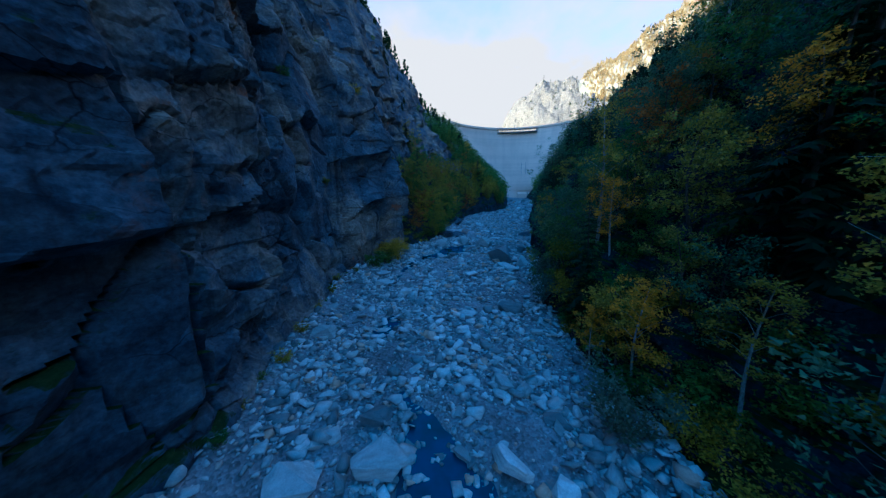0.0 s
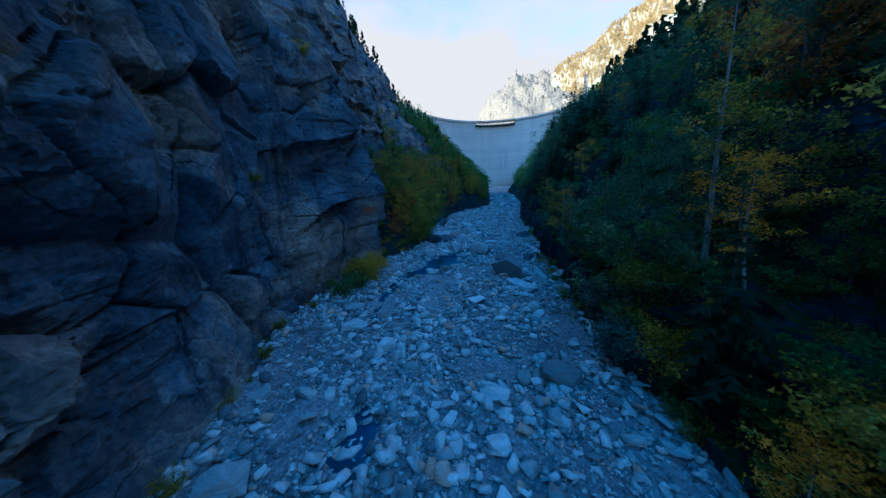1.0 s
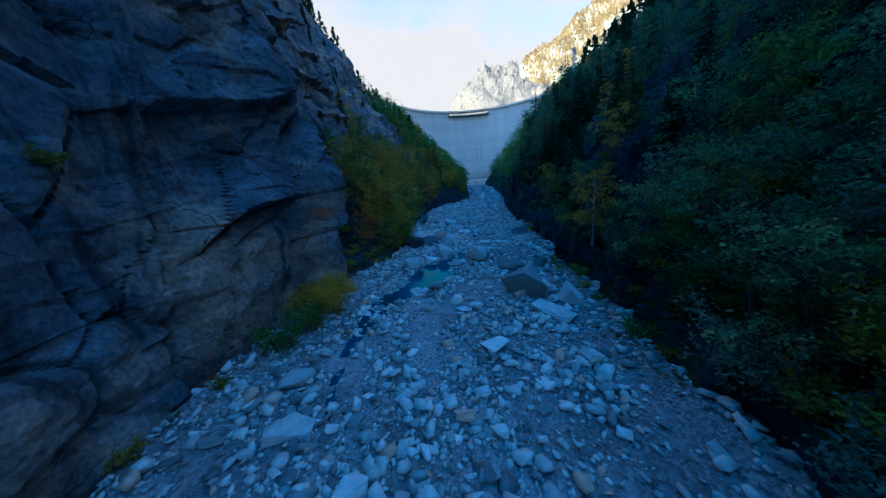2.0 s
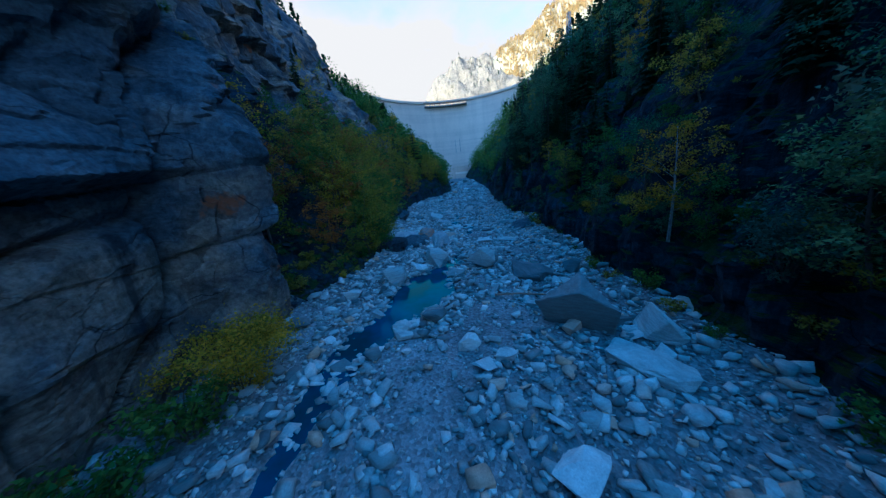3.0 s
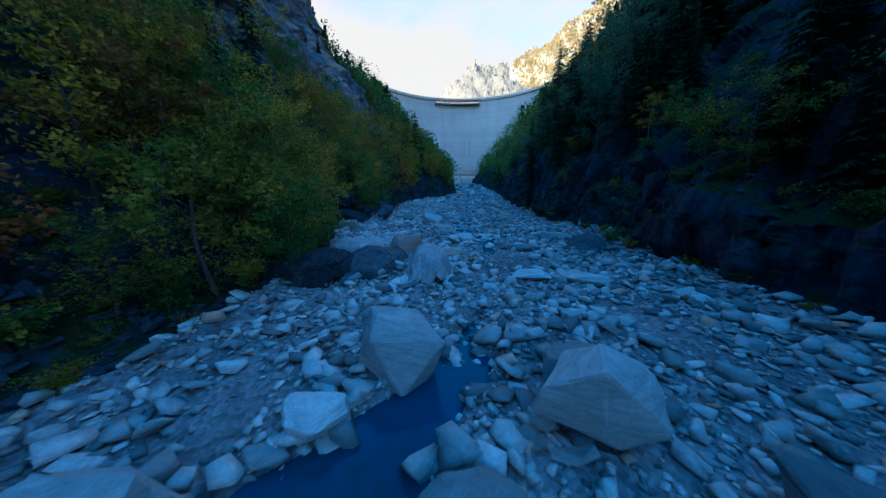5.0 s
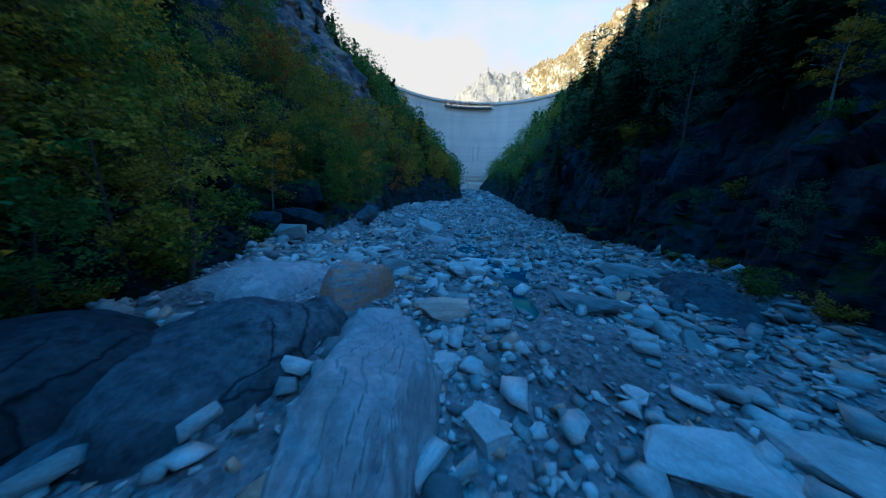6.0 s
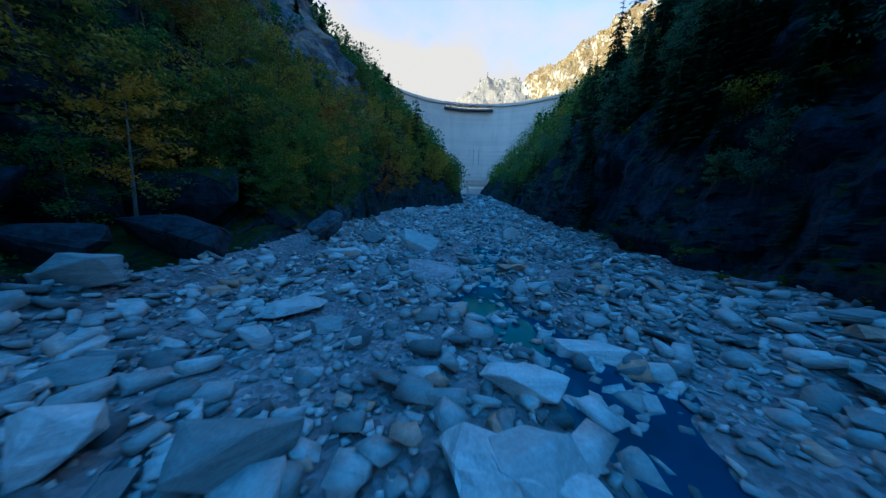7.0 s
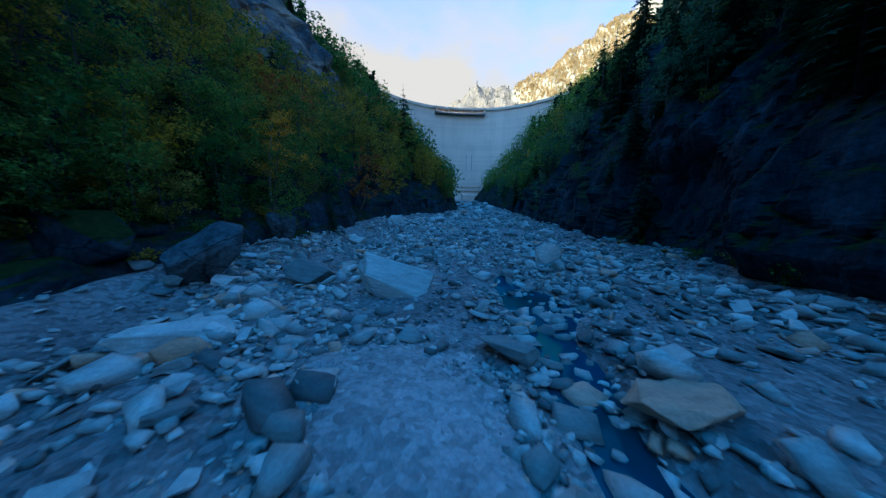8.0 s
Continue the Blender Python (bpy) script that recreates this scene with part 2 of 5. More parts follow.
LEAF_GREEN = leaf_material("green_leaf", (0.075, 0.125, 0.028), (0.14, 0.205, 0.040), (0.24, 0.29, 0.050))
LEAF_ALDER = leaf_material("alder_leaf", (0.075, 0.120, 0.070), (0.145, 0.205, 0.105), (0.24, 0.29, 0.135))
LEAF_OLIVE = leaf_material("olive_leaf", (0.14, 0.15, 0.030), (0.28, 0.26, 0.040), (0.44, 0.34, 0.048))
LEAF_YELLOW = leaf_material("yellow_leaf", (0.34, 0.22, 0.020), (0.58, 0.36, 0.025), (0.70, 0.38, 0.03))
LEAF_RUST = leaf_material("rust_leaf", (0.14, 0.07, 0.02), (0.30, 0.14, 0.03), (0.36, 0.20, 0.05))
LEAF_GOLD = leaf_material("gold_leaf", (0.16, 0.17, 0.022), (0.38, 0.31, 0.028), (0.58, 0.40, 0.032))
LEAF_DRY = leaf_material("dry_far_leaf", (0.29, 0.245, 0.15), (0.39, 0.33, 0.20), (0.48, 0.40, 0.25))
NEEDLE = leaf_material("spruce_needle", (0.016, 0.034, 0.015), (0.026, 0.05, 0.02), (0.045, 0.07, 0.026))
PALE_LEAF = leaf_material("willow_leaf", (0.08, 0.11, 0.08), (0.14, 0.17, 0.13), (0.20, 0.23, 0.18))


def bark_material(name, a, b):
    m, n, l, p = material(name, 0.9)
    f = tex(n, l, 7, 6, 0.7, (1, 1, 0.35))
    l.new(ramp(n, l, f, [(0.35, a), (0.65, b)]), p.inputs["Base Color"])
    bump(n, l, p, f, 0.6, 0.03)
    return m


BARK_DARK = bark_material("dark_bark", (0.05, 0.04, 0.033), (0.13, 0.11, 0.09))
BARK_PALE = bark_material("birch_bark", (0.15, 0.14, 0.13), (0.42, 0.41, 0.38))


def concrete_material():
    m, n, l, p = material("dam_concrete", 0.8)
    big = tex(n, l, 0.025, 6, 0.6)
    down = tex(n, l, 0.16, 7, 0.65, (1, 1, 0.06))
    lift = tex(n, l, 0.33, 2, 0.5, (0.02, 0.02, 1.0))
    fine = tex(n, l, 1.3, 7, 0.7)
    col = ramp(n, l, big, [(0.3, (0.66, 0.54, 0.42)), (0.7, (0.80, 0.66, 0.52))])
    col = mix(n, l, 1.0, col, ramp(n, l, down, [(0.35, grey(0.92)), (0.55, grey(1.0)), (0.75, grey(1.03))]), "MULTIPLY")
    col = mix(n, l, 1.0, col, ramp(n, l, lift, [(0.35, grey(0.93)), (0.6, grey(1.04))]), "MULTIPLY")
    col = mix(n, l, 1.0, col, ramp(n, l, fine, [(0.3, grey(0.9)), (0.7, grey(1.06))]), "MULTIPLY")
    l.new(col, p.inputs["Base Color"])
    bump(n, l, p, fine, 0.4, 0.05)
    return m


CONCRETE = concrete_material()


def plain(name, col, rough, scale=3.0):
    m, n, l, p = material(name, rough)
    f = tex(n, l, scale, 6, 0.65)
    l.new(ramp(n, l, f, [(0.3, tuple(v * 0.75 for v in col)), (0.7, tuple(v * 1.2 for v in col))]), p.inputs["Base Color"])
    return m


DRIFTWOOD = plain("driftwood", (0.30, 0.22, 0.15), 0.8, 6)
STEEL = plain("painted_steel", (0.16, 0.17, 0.18), 0.5)
GALVANISED = plain("galvanised_steel", (0.50, 0.51, 0.52), 0.45)
FAR_GRASS = plain("far_autumn_grass", (0.40, 0.35, 0.25), 0.9, 0.05)


# ---- the gorge: plan and cross-sections (metres) ----
import itertools

from mathutils.bvhtree import BVHTree

BED_Y = [-120, -60, 0, 31, 50, 67, 85, 104, 122, 160, 200, 250, 330, 420]
BED_Z = [-5, -2.5, -0.2, 1.2, 2.2, 3.2, 4.2, 4.6, 5.0, 7, 9.5, 14, 22, 26]
LEFT_Y = [-120, -20, 13, 20, 28, 35, 45, 56, 62, 70, 79, 90, 97, 105, 116, 125, 147, 170, 185, 200, 260, 340, 420]
LEFT_X = [-14, -10.5, -11.5, -12.8, -13.8, -15.4, -14.6, -11.2, -8.6, -3.4, 0.2, 0.8, 0.5, 3.0, 4.8, 7.0, 12.8, 22.5, 35, 45, 60, 76, 84]
RIGHT_Y = [-120, 0, 11, 19, 31, 44, 50, 58, 67, 85, 99, 115, 139, 152, 196, 260, 340, 420]
RIGHT_X = [12, 11, 11, 10.6, 11.6, 15.6, 17.2, 19.2, 23, 28.5, 32.5, 38, 44.5, 49.5, 66, 84, 100, 108]


def bed_z(y):
    return float(np.interp(y, BED_Y, BED_Z))


def left_x(y):
    return float(np.interp(y, LEFT_Y, LEFT_X)) + float(np.interp(y, [58, 66], [0, 1])) * 1.0 * noise.noise(Vector((y * 0.33, 0, 2.2)))


def right_x(y):
    return float(np.interp(y, RIGHT_Y, RIGHT_X)) + 0.9 * noise.noise(Vector((y * 0.28, 0, 8.2)))


# cross-sections: distance outwards from the bed's edge, height over the bed
LEFT_CUTS = []
LEFT_CUTS.append((-120, ((0, 0), (1, 4), (2, 10), (3, 20), (5, 32), (9, 48), (20, 78), (45, 130), (80, 160), (150, 225))))
LEFT_CUTS.append((40, ((0, 0), (0.8, 4), (1.5, 10), (2.5, 20), (4.5, 32), (8, 45), (18, 68), (40, 115), (75, 150), (150, 225))))
LEFT_CUTS.append((57, ((0, 0), (-0.4, 3), (-0.6, 9), (-0.3, 14), (0.4, 20), (5, 32), (18, 56), (40, 100), (75, 150), (150, 225))))
LEFT_CUTS.append((60, ((0, 0), (0.0, 3), (0.4, 8), (1.2, 13), (2.5, 20), (9, 33), (22, 57), (43, 102), (78, 150), (150, 225))))
LEFT_CUTS.append((62.5, ((0, 0), (4, 3), (8, 7), (11, 12), (14, 20), (17, 34), (25, 58), (45, 104), (80, 150), (150, 225))))
LEFT_CUTS.append((66, ((0, 0), (4, 3), (8, 7), (12, 13), (15, 24), (18, 38), (26, 60), (46, 105), (80, 150), (150, 225))))
LEFT_CUTS.append((80, ((0, 0), (3, 3), (7, 8), (12, 15), (16, 25), (19, 40), (27, 62), (46, 105), (80, 150), (150, 225))))
LEFT_CUTS.append((93, ((0, 0), (2, 3), (6, 9), (12, 17), (17, 27), (20, 42), (28, 64), (47, 107), (80, 150), (150, 225))))
LEFT_CUTS.append((99, ((0, 0), (2.5, 0.6), (8, 2.6), (11.5, 14), (17, 28), (20, 43), (28, 65), (48, 108), (80, 150), (150, 225))))
LEFT_CUTS.append((107, ((0, 0), (2.5, 0.8), (8, 3.2), (11.5, 15), (17, 28), (20, 43), (28, 65), (48, 108), (80, 150), (150, 225))))
LEFT_CUTS.append((113, ((0, 0), (2, 3), (6, 9), (12, 18), (17, 28), (20, 43), (28, 65), (48, 108), (80, 150), (150, 225))))
LEFT_CUTS.append((140, ((0, 0), (2, 4), (7, 10), (14, 19), (22, 31), (28, 46), (38, 66), (56, 104), (85, 150), (150, 225))))
LEFT_CUTS.append((185, ((0, 0), (2, 5), (9, 12), (20, 24), (34, 42), (48, 58), (55, 72), (76, 110), (100, 155), (160, 225))))
LEFT_CUTS.append((205, ((0, 0), (3, 6), (12, 14), (26, 28), (42, 42), (57, 56), (67, 72), (88, 106), (112, 150), (165, 220))))
LEFT_CUTS.append((230, ((0, 0), (3, 6), (14, 16), (28, 30), (42, 44), (56, 57), (70, 74), (88, 105), (112, 150), (165, 220))))
LEFT_CUTS.append((300, ((0, 0), (4, 6), (18, 21), (34, 38), (50, 55), (62, 68), (78, 82), (98, 98), (122, 135), (175, 190))))
LEFT_CUTS.append((420, ((0, 0), (4, 6), (16, 22), (28, 40), (40, 56), (50, 70), (62, 78), (80, 84), (110, 92), (170, 100))))
RIGHT_CUTS = []
RIGHT_CUTS.append((-120, ((0, 0), (3, 2), (8, 8), (16, 18), (26, 32), (42, 52), (70, 84), (110, 125), (180, 190), (320, 300))))
RIGHT_CUTS.append((38, ((0, 0), (2, 2), (6, 7), (13, 16), (24, 30), (40, 48), (66, 74), (110, 115), (180, 180), (320, 300))))
RIGHT_CUTS.append((48, ((0, 0), (0.4, 2.5), (0.9, 4.5), (4.5, 7), (6, 12), (9, 17), (18, 26), (40, 46), (150, 130), (320, 300))))
RIGHT_CUTS.append((76, ((0, 0), (0.4, 2.5), (0.9, 4.5), (4.0, 6.5), (5.5, 12), (8, 17), (18, 26), (38, 44), (150, 125), (320, 300))))
RIGHT_CUTS.append((86, ((0, 0), (0.6, 4), (1.6, 9), (4, 14), (8, 18), (14, 23), (26, 33), (50, 54), (150, 125), (320, 300))))
RIGHT_CUTS.append((110, ((0, 0), (0.8, 5), (2, 10), (5, 17), (11, 26), (24, 38), (38, 50), (66, 66), (140, 115), (320, 290))))
RIGHT_CUTS.append((150, ((0, 0), (1, 4), (3, 10), (8, 19), (16, 32), (27, 46), (40, 60), (66, 80), (130, 118), (320, 280))))
RIGHT_CUTS.append((220, ((0, 0), (2, 4), (6, 9), (14, 18), (26, 32), (42, 48), (62, 68), (90, 92), (140, 125), (320, 240))))
RIGHT_CUTS.append((300, ((0, 0), (3, 5), (10, 14), (20, 28), (34, 44), (50, 62), (68, 80), (92, 96), (140, 120), (320, 200))))
RIGHT_CUTS.append((420, ((0, 0), (3, 5), (10, 14), (20, 26), (34, 40), (50, 54), (68, 66), (92, 76), (140, 92), (320, 140))))


def cut_at(cuts, y):
    ys = [c[0] for c in cuts]
    table = np.array([c[1] for c in cuts], float)
    return np.array([[np.interp(y, ys, table[:, k, c]) for c in (0, 1)] for k in range(table.shape[1])])


def along(cut, u):
    """The points of a section at the shares u (0 to 1) of its stations, the lower ones dense."""
    k = u * (len(cut) - 1)
    return np.stack([np.interp(k, range(len(cut)), cut[:, c]) for c in (0, 1)], 1)


def hashed(cell, salt=0.0):
    """A number from 0 to 1 for each whole-numbered cell."""
    h = np.sin(cell @ np.array([12.9898, 78.233, 37.719]) + salt * 3.17) * 43758.5453
    return h - np.floor(h)


def soft(P, salt=0.0):
    """Smooth noise from -1 to 1 over an array of places."""
    base = np.floor(P)
    f = P - base
    f = f * f * (3 - 2 * f)
    out = np.zeros(len(P))
    for c in itertools.product((0, 1), repeat=3):
        w = np.prod(np.where(np.array(c) == 1, f, 1 - f), axis=1)
        out += w * hashed(base + np.array(c), salt)
    return 2 * out - 1


def fractal(P, octaves, salt=0.0, fade=0.5):
    out, amp = np.zeros(len(P)), 1.0
    for k in range(octaves):
        out += amp * soft(P * 2.03 ** k + 11.3 * k, salt + k)
        amp *= fade
    return out


def blocks(P, size, stretch, step, tilt, crack, salt=0.0):
    """Jointed rock: each block has a flat face of its own depth and slant, with open joints between."""
    q = P / size * np.array(stretch)
    base = np.floor(q)
    near, second = np.full(len(P), 9.0), np.full(len(P), 9.0)
    off, cell = np.zeros_like(P), np.zeros_like(P)
    for c in itertools.product((-1, 0, 1), repeat=3):
        b = base + np.array(c)
        d = q - b - 0.5 - 0.9 * (np.stack([hashed(b, salt + k) for k in (1, 2, 3)], 1) - 0.5)
        r = np.sqrt((d * d).sum(1))
        first = r < near
        second = np.where(first, near, np.minimum(second, r))
        near = np.where(first, r, near)
        off[first], cell[first] = d[first], b[first]
    slant = np.stack([hashed(cell, salt + k) - 0.5 for k in (5, 6, 7)], 1)
    joint = np.clip(1 - (second - near) / 0.07, 0, 1) * (hashed(cell, salt + 9) > 0.45)
    inside = np.clip((second - near) / 0.16, 0, 1)        # worn edges run together at the joints
    return inside * (step * (hashed(cell, salt + 4) - 0.5) + tilt * 2 * (off * slant).sum(1)) - crack * joint


def roofs(P, dip, step, salt):
    """Overhangs along the bedding: each layer juts out at its lower edge and lies back above."""
    k = (P[:, 2] - dip * P[:, 1] + 2.0 * soft(P * 0.12, salt)) / step
    f = k - np.floor(k)
    amount = np.clip(0.15 + 1.5 * soft(np.stack([P[:, 1] * 0.10, np.floor(k) * 3.7, 0 * f + salt], 1), salt), 0, 1)
    return amount * (np.minimum(f / 0.07, 1) * (1 - f) ** 2.2 - 0.3)


def warped(P, scale, amount):
    return P + amount * np.stack([soft(P * scale, k) for k in (21, 22, 23)], 1)


def relief_cliff(P):
    q = warped(P, 0.16, 1.1)
    q[:, 2] -= 0.22 * q[:, 1]                     # bedding dips along the gorge
    broken = np.clip(0.5 + 1.6 * soft(P * np.array([0.05, 0.09, 0.07]), 51), 0.1, 1.0)      # sound faces and shattered zones
    r = blocks(q, 13.0, (0.3, 1.25, 0.5), 4.0, 3.4, 0.9, 1) + np.interp(P[:, 2], [50, 80], [1, 0.2]) * blocks(q, 5.5, (0.4, 1.0, 0.75), 1.3, 1.4, 0.6, 2)
    broken *= np.interp(P[:, 2], [26, 44], [1, 0.15])
    r += broken * (blocks(q, 2.2, (0.5, 1.0, 1.1), 0.5, 0.6, 0.2, 3) + blocks(q, 0.9, (0.6, 0.9, 1.3), 0.14, 0.16, 0.0, 4))
    r += 2.9 * roofs(P, 0.26, 8.0, 3.0) + 0.7 * broken * roofs(P, 0.05, 3.1, 8.0)
    return r + 0.9 * fractal(P * 0.08, 3, 5) + 0.05 * fractal(P * 1.5, 3, 6)


def relief_wall(P):
    """Upright-jointed rock of the other flank."""
    q = warped(P, 0.2, 1.0)
    r = blocks(q, 9.0, (0.4, 1.0, 0.5), 3.4, 2.6, 0.6, 11) + blocks(q, 3.4, (0.5, 1.3, 0.42), 1.5, 1.3, 0.4, 12)
    r += blocks(q, 1.3, (0.5, 1.3, 0.55), 0.5, 0.5, 0.1, 13) + 0.5 * roofs(P, -0.15, 6.0, 5.0)
    return r + 0.8 * fractal(P * 0.08, 3, 15)


def relief_slope(P):
    return blocks(P, 6.0, (1, 1, 1), 1.8, 1.5, 0.3, 31) + blocks(P, 2.4, (1, 1, 1), 0.8, 0.8, 0.2, 32) + 1.6 * fractal(P * 0.07, 3, 33)


def mesh_from(name, verts, faces, mat, smooth=False):
    me = bpy.data.meshes.new(name)
    me.from_pydata(verts, [], faces)
    me.materials.append(mat)
    if smooth:
        me.polygons.foreach_set("use_smooth", [True] * len(me.polygons))
    me.update()
    return me


def grid_faces(rows, cols, flip=False):
    f = []
    for i in range(rows - 1):
        for j in range(cols - 1):
            a = i * cols + j
            q = (a, a + 1, a + cols + 1, a + cols)
            f.append(q[::-1] if flip else q)
    return f


def wall_of_gorge(name, cuts, edge, side, ys, us, relief, mat):
    """One flank of the gorge as a swept sheet with jointed relief. side: -1 left, 1 right."""
    base, push, high = [], [], []
    for y in ys:
        pts = along(cut_at(cuts, y), us)
        x0, z0 = edge(y), bed_z(y)
        tang = np.gradient(pts, axis=0)
        tang /= np.maximum(np.linalg.norm(tang, axis=1)[:, None], 1e-6)
        d, h = pts[:, 0], pts[:, 1]
        base.append(np.stack([x0 + side * d, 0 * d + y, z0 + h - np.where(h <= 0, 1.5, 0)], 1))
        push.append(np.stack([-side * tang[:, 1], 0 * d, np.where(h > 0.5, tang[:, 0], 0)], 1))
        high.append(h)
    base, push, high = np.concatenate(base), np.concatenate(push), np.concatenate(high)
    verts = base + push * relief(base, high)[:, None]
    return new(name, mesh_from(name, verts.tolist(), grid_faces(len(ys), len(us), side > 0), mat))


def steps(*spans):
    out = []
    for a, b, s in spans:
        out += list(np.arange(a, b, s))
    return out


def left_relief(P, h):
    y = P[:, 1]
    cliff = np.maximum(np.where(h < 45, np.interp(y, [56, 66], [1, 0]), 1.0), np.interp(h, [24, 34], [0, 1]))
    foot = np.minimum(1.0, np.maximum(h, 0) / 7.0 + 0.3)
    far = np.interp(y, [70, 130], [0, 1]) * np.interp(h, [8, 30], [0, 1])
    return foot * (cliff * relief_cliff(P) + (1 - cliff) * relief_slope(P)) + far * (3.0 * fractal(P * 0.035, 3, 41) - 1.5)


def right_relief(P, h):
    y = P[:, 1]
    cliff = np.interp(y, [40, 50], [0, 1]) * np.interp(h, [14, 22], [1, 0.15])
    foot = np.minimum(1.0, np.maximum(h, 0) / 2.0 + 0.2)
    far = np.interp(y, [60, 120], [0, 1]) * np.interp(h, [8, 30], [0, 1])
    return foot * (0.8 * cliff * relief_wall(P) + (1 - cliff) * relief_slope(P)) + far * (4.5 * fractal(P * 0.035, 3, 43) - 2.5) + 3.0 * np.exp(-((y - 108.8) / 6) ** 2 - ((h - 28) / 7) ** 2)


US = np.concatenate([np.linspace(0, 5 / 9, 230), np.linspace(5 / 9, 6 / 9, 70)[1:], np.linspace(6 / 9, 7 / 9, 30)[1:], np.linspace(7 / 9, 1, 12)[1:]])
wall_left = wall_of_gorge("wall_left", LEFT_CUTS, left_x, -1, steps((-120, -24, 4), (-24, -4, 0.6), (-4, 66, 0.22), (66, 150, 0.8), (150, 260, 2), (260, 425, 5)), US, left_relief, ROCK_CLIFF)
wall_left.data.materials.append(ROCK_SLOPE)       # earth and turf on the wooded bank past the cliff, its shade painted in
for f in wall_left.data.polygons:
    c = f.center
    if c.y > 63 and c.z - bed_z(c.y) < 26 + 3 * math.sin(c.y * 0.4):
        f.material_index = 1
wall_left.data.materials.append(ROCK_SEEP)        # wet buttress beside the stream's lower reach
for f in wall_left.data.polygons:
    c = f.center
    if c.y < 13.5 - 0.07 * c.z + 2.5 * noise.noise(c * 0.15):
        f.material_index = 2
tagged(wall_left, "grey banded rock cliff with rusty and dark streaks", "cliff", kind="structure")
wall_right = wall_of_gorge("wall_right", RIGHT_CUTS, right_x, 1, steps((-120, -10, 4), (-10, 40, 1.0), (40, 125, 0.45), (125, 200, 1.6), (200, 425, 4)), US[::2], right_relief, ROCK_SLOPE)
tagged(wall_right, "steep mossy rock slope with turf ledges, shade painted into its rock", "rock slope", kind="structure")

# the stream's thread and its pools: x, y, half width
STREAM = [(-1.0, 2, 1.2), (0.3, 10.5, 1.5), (-0.6, 13.5, 0.9), (-2.0, 16, -0.3), (-3.7, 18.5, -0.8), (-5.2, 23, -0.6), (-5.7, 25.5, 0.8), (-5.5, 27.5, 0.5), (-5.2, 29.5, -0.7), (-6.5, 36, -0.9), (-7.2, 43, -0.6), (-6.6, 48, 0.1), (-4.8, 53, 0.9),
          (-2.2, 57, 1.6), (1.6, 60.5, 2.5), (2.6, 63.5, 2.4), (3.6, 66, 1.9), (7.0, 69, 1.2), (9.5, 73, -0.7), (12.5, 79, -0.6), (14.6, 83.5, -0.1), (15.6, 87.2, 0.2), (16.7, 90.2, 1.2), (16.8, 92.4, 0.4), (15.5, 95.0, 0.9),
          (15.6, 97, 1.2), (17.4, 100, 0.4), (18.6, 104, 0.5), (20.0, 107, 1.0), (20.6, 111, 0.5), (22, 117, -0.5), (52, 205, -1.0)]
SX, SY, SW = (np.array(c, float) for c in zip(*STREAM))


def stream_gap(x, y):
    """Metres from the water's edge: negative in the stream."""
    return abs(x - float(np.interp(y, SY, SX))) - float(np.interp(y, SY, SW)) + 0.75 * noise.noise(Vector((x * 0.55, y * 0.55, 1.7)))


def bed_height(x, y):
    z = bed_z(y)
    l, r = left_x(y), right_x(y)
    z += 0.5 * noise.fractal(Vector((x * 0.12, y * 0.09, 3)), 1.0, 2.0, 3) + 0.12 * noise.fractal(Vector((x * 0.7, y * 0.6, 9)), 1.0, 2.0, 3)
    z += 0.9 * max(0.0, 1 - max(0.0, x - l) / 3.0) ** 2 + 0.9 * max(0.0, 1 - max(0.0, r - x) / 3.0) ** 2      # scree against the flanks
    g = stream_gap(x, y)
    level = bed_z(y) - 0.2
    if x < l or x > r:                           # under the flanks the sheet sinks out of sight
        z -= 0.9 * max(l - x, x - r)
    if g < 0.9:
        k = min(1.0, max(0.0, (0.9 - g) / 1.5))
        z = z * (1 - k) + k * min(z, level - 0.45)
    return z


bed_ys = steps((-120, 0, 5), (0, 130, 0.5), (130, 215, 1.5), (215, 425, 6))
verts, cols = [], 81
for y in bed_ys:
    l, r = left_x(y) - 5, right_x(y) + 5
    for k in range(cols):
        x = l + (r - l) * k / (cols - 1)
        verts.append((x, y, bed_height(x, y)))
rows = len(bed_ys)
faces = grid_faces(rows, cols)
base = len(verts)                                # the same sheet goes on, low, to the horizon
ring = [j for j in range(cols)] + [i * cols + cols - 1 for i in range(1, rows)] + [(rows - 1) * cols + j for j in range(cols - 2, -1, -1)] + [i * cols for i in range(rows - 2, 0, -1)]
for j in ring:
    x, y, z = verts[j]
    dx, dy = x - 20, y - 150
    s = 4200 / math.hypot(dx, dy)
    verts.append((20 + dx * s, 150 + dy * s, -30))
for k in range(len(ring)):
    a, b = k, (k + 1) % len(ring)
    faces.append((ring[a], base + a, base + b, ring[b]))
ground = new("ground", mesh_from("ground", verts, faces, BED, True))
tagged(ground, "grey gravel and silt bed of a mountain stream", "ground", kind="structure")

wy = steps((2, 118, 0.7))
verts = []
for y in wy:
    c, w = float(np.interp(y, SY, SX)), max(0.05, float(np.interp(y, SY, SW)) + 0.9)
    for k in range(7):
        verts.append((c + w * (k / 3 - 1), y, bed_z(y) - 0.2))
water = new("water", mesh_from("water", verts, grid_faces(len(wy), 7), WATER, True))
tagged(water, "shallow blue stream pools between pale stones", "water", kind="structure")


def tree_of(ob):
    me = ob.data
    return BVHTree.FromPolygons([v.co.copy() for v in me.vertices], [tuple(p.vertices) for p in me.polygons])


FLANK = {-1: tree_of(wall_left), 1: tree_of(wall_right)}


